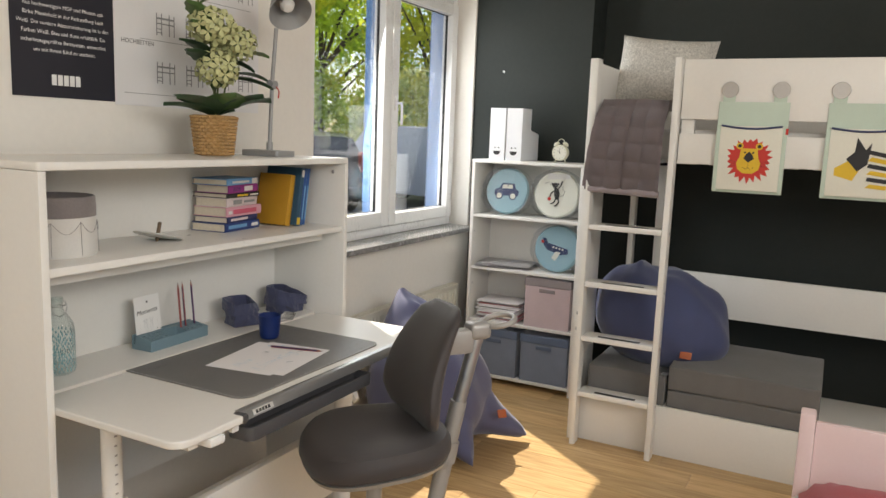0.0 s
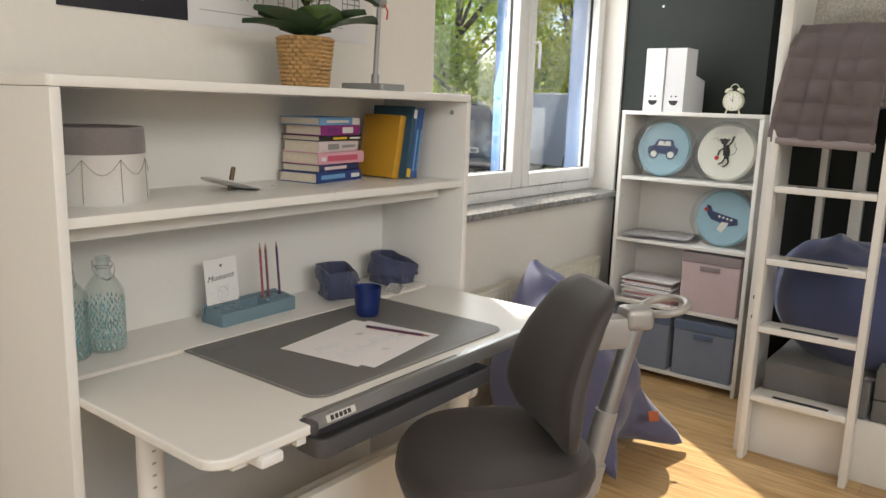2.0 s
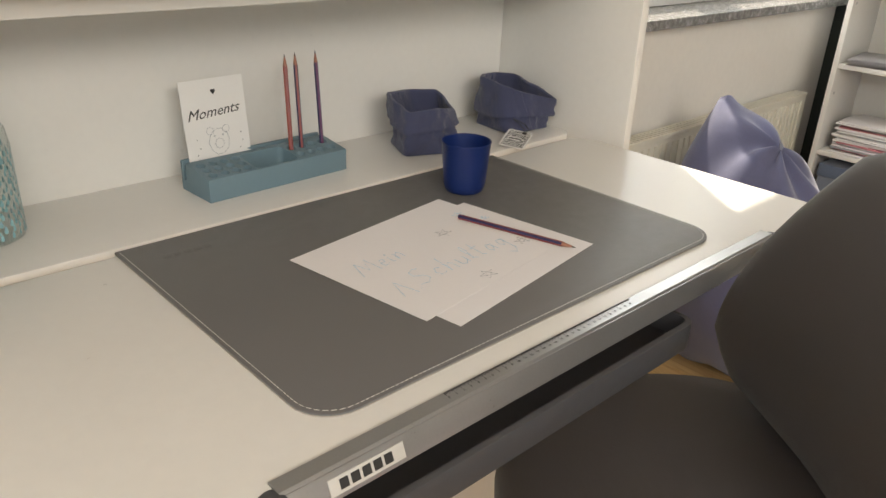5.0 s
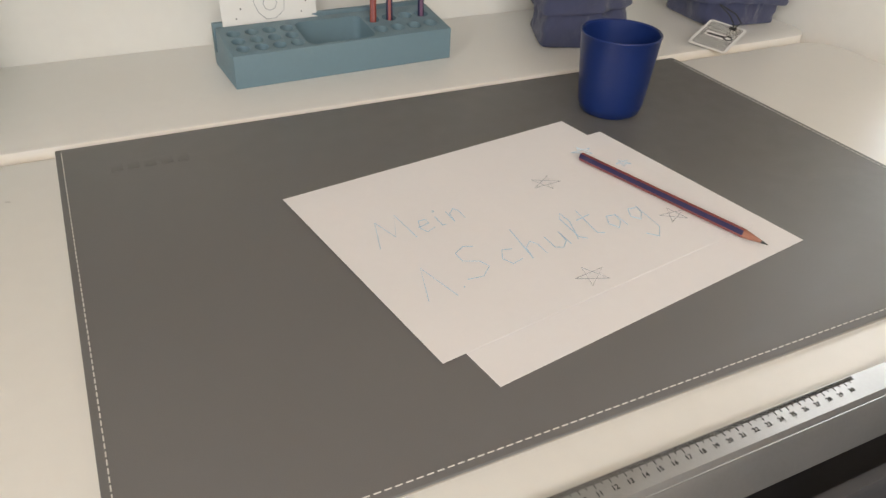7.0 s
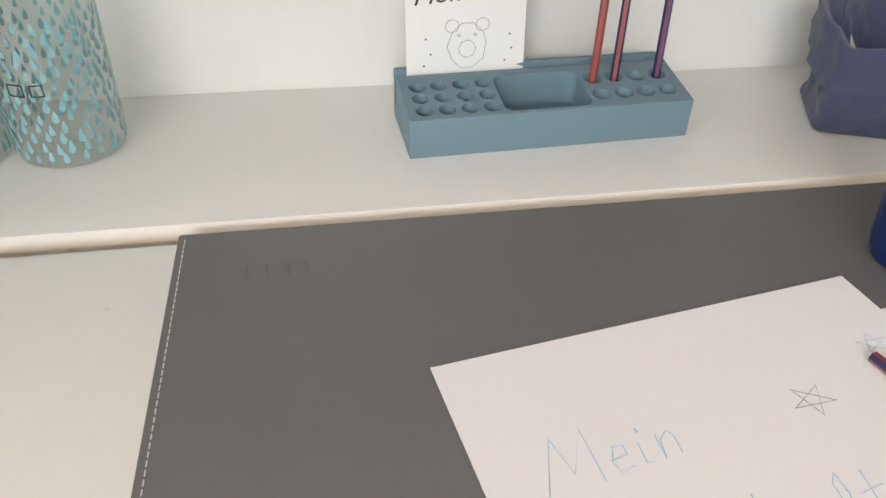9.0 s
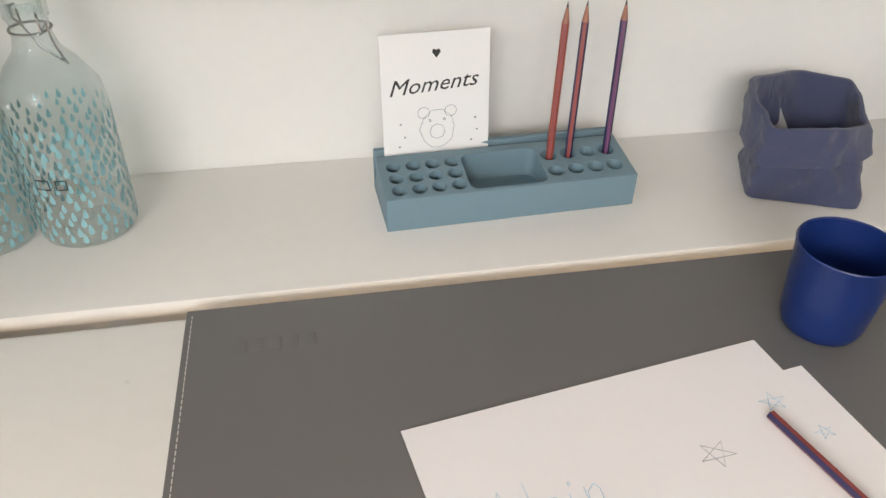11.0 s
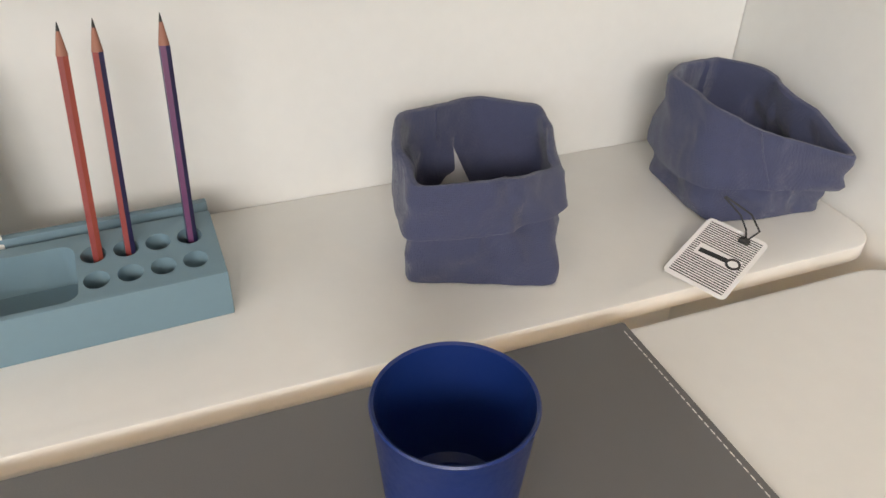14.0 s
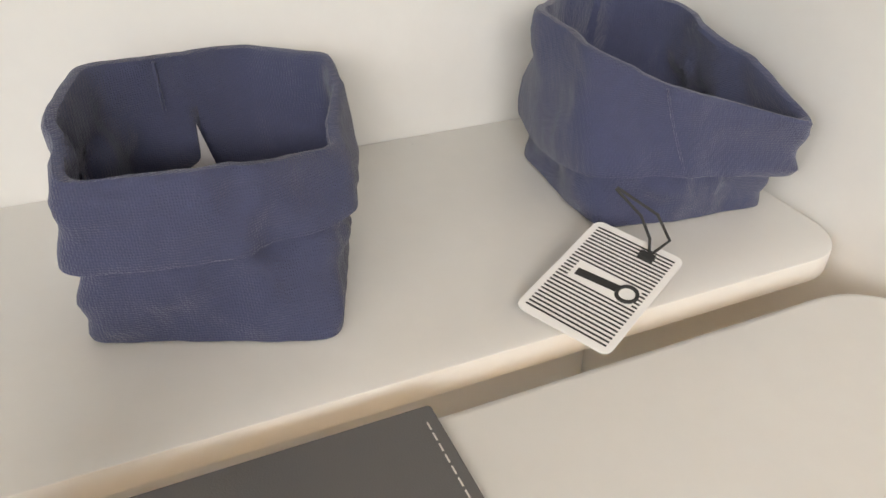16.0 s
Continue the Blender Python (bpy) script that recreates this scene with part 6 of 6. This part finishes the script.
def build_paper_piles():
    rnd = random.Random(9)
    pile = thing("paper_pile", pose(0.262, BC_Y + 0.13, BC_SHELVES[1], 0, 0, 4), "loose pile of white papers lying on the shelf", "papers")
    for k in range(5):
        a = rnd.uniform(-8, 8)
        bm = sheet(0.34, 0.24, 10, 8, lambda x, y: (x, y, 0.001 + k * 0.0045 + 0.004 * noise.noise(Vector((x * 8, y * 8, k)))))
        part("sheet", moved(thick(bm, 0.0012), pose(rnd.uniform(-0.012, 0.012), rnd.uniform(-0.008, 0.008), 0.004, 0, 0, a)), PAPER, pile)
    pile = thing("magazine_pile", pose(0.250, BC_Y + 0.135, BC_SHELVES[2], 0, 0, 0), "untidy pile of folded catalogues lying on the shelf", "magazines")
    colours = [PAPER, mat("catalogue_pink", (0.55, 0.22, 0.25), 0.5, spots=0.2, scale=30), mat("catalogue_grey", (0.35, 0.35, 0.36), 0.5, spots=0.3, scale=30), PAPER]
    for k in range(17):
        t = rnd.uniform(0.003, 0.007)
        part("magazine", moved(box((-0.135, -0.10, 0), (0.135, 0.10, t), 0.001), pose(rnd.uniform(-0.015, 0.015), rnd.uniform(-0.01, 0.01), 0.0005 + k * 0.0072, 0, 0, rnd.uniform(-6, 6))), colours[k % 4] if k % 3 else PAPER, pile)


build_paper_piles()
solo("wall_hook", moved(lathe([(0, 0.012), (0.006, 0.011), (0.007, 0.006), (0.003, 0.0)], 14), Matrix.Rotation(radians(90), 4, "X")), STEEL, pose(0.105, PILLAR_Y, 1.945), "small steel screw hook in the dark wall", "hook")


# ---- things on the loft bed ----
def build_pillow():
    bm = bmesh.new()
    w, h, n = 0.50, 0.40, 22
    front, back = [], []
    for j in range(n + 1):
        for side, store in ((1, front), (-1, back)):
            row = []
            for i in range(n + 1):
                x, z = 2 * i / n - 1, 2 * j / n - 1
                puff = 0.075 * (max(0, 1 - x ** 4) * max(0, 1 - z ** 4)) ** 0.6
                pinch = 1 - 0.07 * (1 - abs(x) ** 2) * abs(z) ** 3
                px, pz = x * w / 2 * (1 - 0.06 * (1 - z * z) * abs(x) ** 3), z * h / 2 * pinch
                row.append(bm.verts.new((px, side * puff + 0.008 * noise.noise(Vector((x * 3, z * 3, side))), pz)))
            store.append(row)
    for store in (front, back):
        for a, b in zip(store, store[1:]):
            for i in range(n):
                bm.faces.new((a[i], a[i + 1], b[i + 1], b[i]))
    bmesh.ops.remove_doubles(bm, verts=bm.verts[:], dist=0.0005)
    solo("pillow", bm, SPRINKLE, pose(1.185, 2.92, 1.885, -14, 5, 0), "cream cushion with tiny dark speckles propped on the mattress", "pillow")


build_pillow()


def build_quilt():
    """Folded quilt that hangs over the side of the bed at the ladder."""
    q = thing("quilt", pose(1.158, BED_Y + 0.03, 0.045), "mauve quilted bedspread folded over the bed side", "quilt")
    w = 0.335

    def f(off, drop):
        def g(x, s):
            s = s / drop + 0.5            # 0 on the bed, 1 at the hem
            if s < 0.25:
                y, z = 0.30 - s * 1.16, 1.665 + off
            else:
                k = (s - 0.25) / 0.75
                y, z = 0.01 - 0.065 * min(1, k * 6) - off, 1.665 + off - 0.02 * min(1, k * 6) - 0.405 * k
            cell = abs(math.sin(x * 42)) ** 0.5 * abs(math.sin(s * 21)) ** 0.5
            y -= 0.016 * cell + 0.012 * noise.noise(Vector((x * 8, s * 4, off * 50)))
            z += 0.006 * noise.noise(Vector((x * 9, s * 7, 3))) - 0.03 * x * (1 if s > 0.3 else 0)
            return (x * (0.94 + 0.20 * max(0.0, s - 0.25)) - 0.05 * (s - 0.5), y - 0.030 * math.sin(math.pi * min(1.0, max(0.0, (s - 0.25) / 0.75))), z)
        return g
    part("outer_fold", thick(sheet(w, 1.0, 44, 64, f(0.022, 1.0)), 0.010), QUILT, q)
    part("inner_fold", thick(sheet(w * 0.97, 1.0, 30, 44, f(0.004, 1.0)), 0.010), QUILT, q)
    part("hem", tube([(x * 0.0335 - 0.175, -0.080 - 0.004 * math.sin(x), 1.258 - 0.001 * x) for x in range(11)], 0.016, 10), QUILT, q)


build_quilt()


def build_pocket(x, shape):
    p = thing("hanging_pocket", pose(x, BED_Y - 0.012, 1.325), "mint canvas wall pocket with a bright print, hung by magnets", "pocket", "pockets on the guard board")
    part("back_cloth", sheet_box(-0.145, 0.145, 0.0, 0.40, 0.0, 0.004), MINT, p)
    part("pouch", sheet_box(-0.128, 0.128, 0.012, 0.295, -0.014, -0.006), CREAM, p)
    for a, b in ((-0.145, -0.128), (0.128, 0.145)):
        part("side_band", sheet_box(a, b, 0.004, 0.30, -0.013, 0.0), MINT, p)
    part("zip", tube([(-0.125 + 0.25 * k / 10, -0.016, 0.296 - 0.012 * math.sin(math.pi * k / 10)) for k in range(11)], 0.0045, 8), NAVY, p, "navy zip edge")
    for sx in (-0.105, 0.105):
        part("strap", sheet_box(sx - 0.026, sx + 0.026, 0.39, 0.455, 0.001, 0.004), MINT, p)
        part("magnet", moved(lathe([(0, 0.006), (0.034, 0.006), (0.036, 0.0)], 32), Matrix.Translation((sx, 0.004, 0.452)) @ Matrix.Rotation(radians(90), 4, "X")), MAGNET, p, "round grey magnet")
    part("side_label", box((0.139, -0.016, 0.262), (0.149, -0.012, 0.288)), RED, p, smooth=False)
    at = Matrix.Translation((0, -0.0142, 0.150)) @ Y_POSE

    def flat(pts, colour, lift):
        part("print", moved(polygon(pts, 0.0003 + lift, 0.0006), at), colour, p, smooth=False)
    if shape == "burst":
        rnd = random.Random(5)
        mane = []
        for k in range(44):
            a = 2 * math.pi * k / 44
            r = (rnd.uniform(0.088, 0.104) if k % 2 else rnd.uniform(0.070, 0.080)) * (1.06 if math.sin(a) < -0.3 else 1.0)
            mane.append((r * math.cos(a), r * math.sin(a)))
        flat(mane, RED, 0)
        for sx in (-1, 1):
            flat(disc(0.015, sx * 0.040, 0.058, 14), YELLOW, 0.0008)
            flat(disc(0.008, sx * 0.040, 0.058, 12), BLACK, 0.0014)
            flat(disc(0.0045, sx * 0.017, 0.030, 10), BLACK, 0.0022)
            for j in range(3):
                part("print", moved(stroke([(sx * 0.050, -0.014 - 0.007 * j), (sx * 0.082, -0.006 - 0.012 * j)], 0.0016, 0.0024), at), BLACK, p)
        flat([(-0.034, 0.048), (0.034, 0.048), (0.040, 0.006), (0.050, -0.016), (0.044, -0.044), (0.020, -0.062), (-0.020, -0.062), (-0.044, -0.044), (-0.050, -0.016), (-0.040, 0.006)], YELLOW, 0.001)
        flat([(-0.022, 0.004), (-0.012, 0.024), (0, 0.034), (0.012, 0.024), (0.022, 0.004), (0, -0.014)], BLACK, 0.002)
        part("print", moved(stroke([(-0.022, -0.036), (-0.010, -0.044), (0, -0.036), (0, -0.014), (0, -0.036), (0.010, -0.044), (0.022, -0.036)], 0.0018, 0.0024), at), BLACK, p)
    else:
        flat([(-0.10, -0.05), (-0.03, -0.07), (-0.005, -0.02), (-0.04, 0.02), (-0.10, -0.02)], YELLOW, 0)
        flat([(-0.06, 0.02), (-0.03, 0.05), (-0.025, 0.11), (0.01, 0.06), (0.03, 0.09), (0.02, 0.0), (-0.015, -0.03)], BLACK, 0.001)
        for k in range(6):
            flat([(0.025 + 0.01 * k % 0.02, 0.06 - 0.028 * k), (0.10, 0.045 - 0.026 * k), (0.095, 0.028 - 0.026 * k), (0.02, 0.044 - 0.028 * k)], YELLOW if k % 2 else BLACK, 0.0015)


def sheet_box(x0, x1, z0, z1, y0, y1):
    return box((x0, y0, z0), (x1, y1, z1), 0.002)


build_pocket(1.690, "burst")
build_pocket(2.130, "bands")


# ---- outside the window ----
def build_outside():
    asphalt = mat("asphalt", (0.24, 0.235, 0.225), 0.9, spots=0.25, scale=1.5, bump=0.3, bump_scale=60)
    bm = bmesh.new()
    bmesh.ops.create_grid(bm, x_segments=2, y_segments=2, size=400)
    ground = structure("ground", moved(bm, Matrix.Translation((-60, 0, -0.25))), asphalt, "grey asphalt parking ground outside")
    return ground


build_outside()
BARK = mat("bark", (0.12, 0.09, 0.065), 0.9, spots=0.3, scale=10, bump=0.6, bump_scale=30)


def leaf_mat(name, c):
    """Thin leaves that let the light through."""
    m = mat(name, c, 0.55, spots=0.4, scale=0.7)
    t = m.node_tree
    b, out = t.nodes["Principled BSDF"], t.nodes["Material Output"]
    thin, mix = t.nodes.new("ShaderNodeBsdfTranslucent"), t.nodes.new("ShaderNodeMixShader")
    thin.inputs[0].default_value = (min(1, c[0] * 2.1), min(1, c[1] * 2.1), c[2] * 1.8, 1)
    mix.inputs[0].default_value = 0.68
    t.links.new(b.outputs[0], mix.inputs[1])
    t.links.new(thin.outputs[0], mix.inputs[2])
    t.links.new(mix.outputs[0], out.inputs[0])
    return m


LEAVES = [leaf_mat("spring_leaves", (0.30, 0.38, 0.05)), leaf_mat("yellow_leaves", (0.44, 0.44, 0.05)), leaf_mat("green_leaves", (0.18, 0.28, 0.045))]


def build_tree(x, y, h, crown, seed, leaves, label):
    rnd = random.Random(seed)
    t = thing("tree", pose(x, y, -0.25), label, "tree", "trees behind the car park")
    trunk = tube([(0, 0, 0), (0.1, 0.05, h * 0.3), (0.0, 0.1, h * 0.62)], [0.20, 0.14, 0.07], 10)
    limbs = []
    for k in range(9):
        a, z0 = rnd.uniform(0, 6.28), h * rnd.uniform(0.15, 0.5)
        end = Vector((math.cos(a) * crown * rnd.uniform(0.5, 0.9), math.sin(a) * crown * rnd.uniform(0.5, 0.9), z0 + h * rnd.uniform(0.15, 0.4)))
        limbs.append((Vector((0.05, 0.05, z0)), end))
        tube([(0.05, 0.05, z0), (end.x * 0.5, end.y * 0.5, (z0 + end.z) / 2 + 0.2), tuple(end)], [0.07, 0.045, 0.02], 6, bm=trunk)
    part("trunk", trunk, BARK, t)
    verts, faces = [], []
    clumps = [(Vector((rnd.gauss(0, crown * 0.5), rnd.gauss(0, crown * 0.5), h * rnd.uniform(0.12, 1.0))), rnd.uniform(0.35, 0.85)) for _ in range(150)]
    for c, r in clumps:
        for _ in range(80):
            p = c + Vector((rnd.gauss(0, r * 0.5), rnd.gauss(0, r * 0.5), rnd.gauss(0, r * 0.42)))
            if p.z < 0.3:
                continue
            q = Euler((rnd.uniform(-1.2, 1.2), rnd.uniform(-1.2, 1.2), rnd.uniform(0, 6.28))).to_quaternion()
            s = rnd.uniform(0.07, 0.14)
            n = len(verts)
            verts += [tuple(p + q @ Vector(v) * s) for v in ((-1, 0, 0), (0, -0.55, 0.1), (1.1, 0, 0), (0, 0.55, 0.1))]
            faces.append((n, n + 1, n + 2, n + 3))
    me = bpy.data.meshes.new("crown")
    me.from_pydata(verts, [], faces)
    me.materials.append(leaves)
    ob = new("crown", me)
    ob.parent = t
    tagged(ob, "fresh spring foliage", kind="stuff")
    return t


build_tree(-13.5, 19.5, 8.5, 3.2, 1, LEAVES[0], "leafy spring tree with light green foliage")
build_tree(-9.5, 20.5, 8.0, 3.0, 2, LEAVES[1], "leafy spring tree with yellow-green foliage")
build_tree(-17.0, 18.0, 9.0, 3.4, 3, LEAVES[1], "leafy spring tree with yellow-green foliage")
build_tree(-6.0, 22.0, 9.0, 3.2, 4, LEAVES[2], "leafy spring tree with dense green foliage")
build_tree(-12.0, 25.0, 11.0, 4.0, 5, LEAVES[2], "tall leafy tree with dense green foliage")
build_tree(-18.5, 25.0, 12.0, 4.2, 6, LEAVES[0], "tall leafy spring tree with light green foliage")
build_tree(-21.5, 19.0, 10.0, 3.6, 7, LEAVES[0], "leafy spring tree with light green foliage")
build_tree(-6.5, 28.0, 12.0, 4.2, 8, LEAVES[0], "tall leafy spring tree with light green foliage")


def build_car(x, y, turn, paint, label, h=1.62, van=False):
    c = thing("car", pose(x, y, -0.25, 0, 0, turn), label, "car", "parked cars")
    w, L = 0.90, 4.4
    prof = [(0.0, 0.32), (0.0, 0.75), (0.10, 0.98), (0.42, h - 0.10), (0.75, h), (2.3, h), (3.05, 1.02), (4.1, 0.86), (L, 0.62), (L, 0.30)]
    if van:
        prof = [(0.0, 0.32), (0.0, 1.9), (0.1, 2.0), (3.4, 2.0), (4.0, 1.2), (L, 1.0), (L, 0.30)]
    rows = []
    for k in range(7):
        s = -1 + 2 * k / 6
        rows.append([(px + 0.05 * (1 - abs(s)) * (-1 if px < 0.2 else 0) + 0.05 * abs(s) ** 3, s * w * (1 - 0.17 * max(0, pz - 0.95) / 0.7), pz - (0.05 * abs(s) ** 3 if pz > 1 else 0)) for px, pz in prof])
    bm = bmesh.new()
    vs = [[bm.verts.new(p) for p in r] for r in rows]
    for a, b in zip(vs, vs[1:]):
        for i in range(len(prof)):
            j = (i + 1) % len(prof)
            bm.faces.new((a[i], a[j], b[j], b[i]))
    bm.faces.new(vs[0])
    bm.faces.new(vs[-1][::-1])
    bmesh.ops.bevel(bm, geom=[e for e in bm.edges if e.calc_face_angle(0) > 0.5], offset=0.05, segments=2, profile=0.6, affect="EDGES")
    part("body", bm, paint, c)
    tint = mat("tinted_glass", (0.05, 0.06, 0.07), 0.06, spots=0.05)
    if not van:
        part("rear_window", moved(slab(rounded(1.30, 0.46, 0.1, 4), -0.01, 0.02, 0.005), Matrix.Translation((0.235, 0, 1.25)) @ Matrix.Rotation(radians(90), 4, "Z") @ Matrix.Rotation(radians(116), 4, "X") @ Matrix.Rotation(math.pi, 4, "X") @ Matrix.Rotation(math.pi, 4, "Y")), tint, c)
        for s in (-1, 1):
            part("tail_light", box((0.0, s * 0.80 - 0.09, 0.92), (0.22, s * 0.80 + 0.09, 1.36), 0.05, 3), RED, c, "red tail light")
            part("side_window", box((0.75, s * 0.80 - 0.02, 1.05), (2.2, s * 0.80 + 0.02, 1.42), 0.03), tint, c)
        plate = part("number_plate", box((-0.07, -0.26, 0.66), (-0.045, 0.26, 0.78), 0.01), CREAM, c, "pale plate with a plain bar")
        part("plate_bar", box((-0.075, -0.20, 0.69), (-0.070, 0.20, 0.75)), LAMPGREY, plate, smooth=False)
        part("badge", moved(lathe([(0, 0.01), (0.06, 0.008), (0.065, 0)], 20), Matrix.Translation((-0.04, 0, 0.92)) @ Matrix.Rotation(radians(-90), 4, "Y")), STEEL, c)
        part("bumper", box((-0.10, -0.86, 0.34), (0.15, 0.86, 0.60), 0.06, 3), paint, c)
    for px in (0.75, 3.5):
        for s in (-1, 1):
            wheel = part("wheel", moved(lathe([(0, -0.10), (0.24, -0.10), (0.32, -0.08), (0.33, 0), (0.32, 0.08), (0.24, 0.10), (0, 0.10)], 24), Matrix.Translation((px, s * 0.80, 0.33)) @ Matrix.Rotation(radians(90), 4, "X")), RUBBER, c)
            part("rim", moved(lathe([(0, 0.105), (0.18, 0.11), (0.21, 0.10)], 20), Matrix.Translation((px, s * 0.80, 0.33)) @ Matrix.Rotation(radians(90 * -s), 4, "X")), STEEL, wheel)
    return c


CARGREY = mat("car_dark_grey", (0.09, 0.10, 0.12), 0.22, 0.3, spots=0.05)
CARWHITE = mat("car_white", (0.72, 0.73, 0.74), 0.3, spots=0.03)
build_car(-7.6, 12.2, 152, CARGREY, "dark grey parked car seen from behind", 1.78)
build_car(-5.6, 15.5, 165, CARWHITE, "white parked van beyond the window", van=True)


# ---- floor planks ----
def build_planks():
    w, l, rnd = 0.185, 1.25, random.Random(3)
    me = None
    y, row = SOUTH, 0
    while y < WALL_Y - 0.02:
        x = WX - rnd.uniform(0.1, 1.1)
        while x < EAST:
            a, b = max(x, WX), min(x + l, EAST)
            if b - a > 0.05:
                full = abs(b - a - l) < 1e-6 and y + w < WALL_Y
                if full and me:
                    mesh = me
                else:
                    mesh = mesh_of(box((-(b - a) / 2 + 0.0006, -w / 2 + 0.0006, -0.0055), ((b - a) / 2 - 0.0006, min(w / 2, WALL_Y - y - w / 2) - 0.0006, 0.0), 0.0007, 1), "plank", PLANK, False)
                    me = mesh if full else me
                ob = new("plank", mesh)
                ob.location = ((a + b) / 2, y + w / 2, 0.0)
                ob.parent = FLOOR
            x += l
        y += w
        row += 1


build_planks()
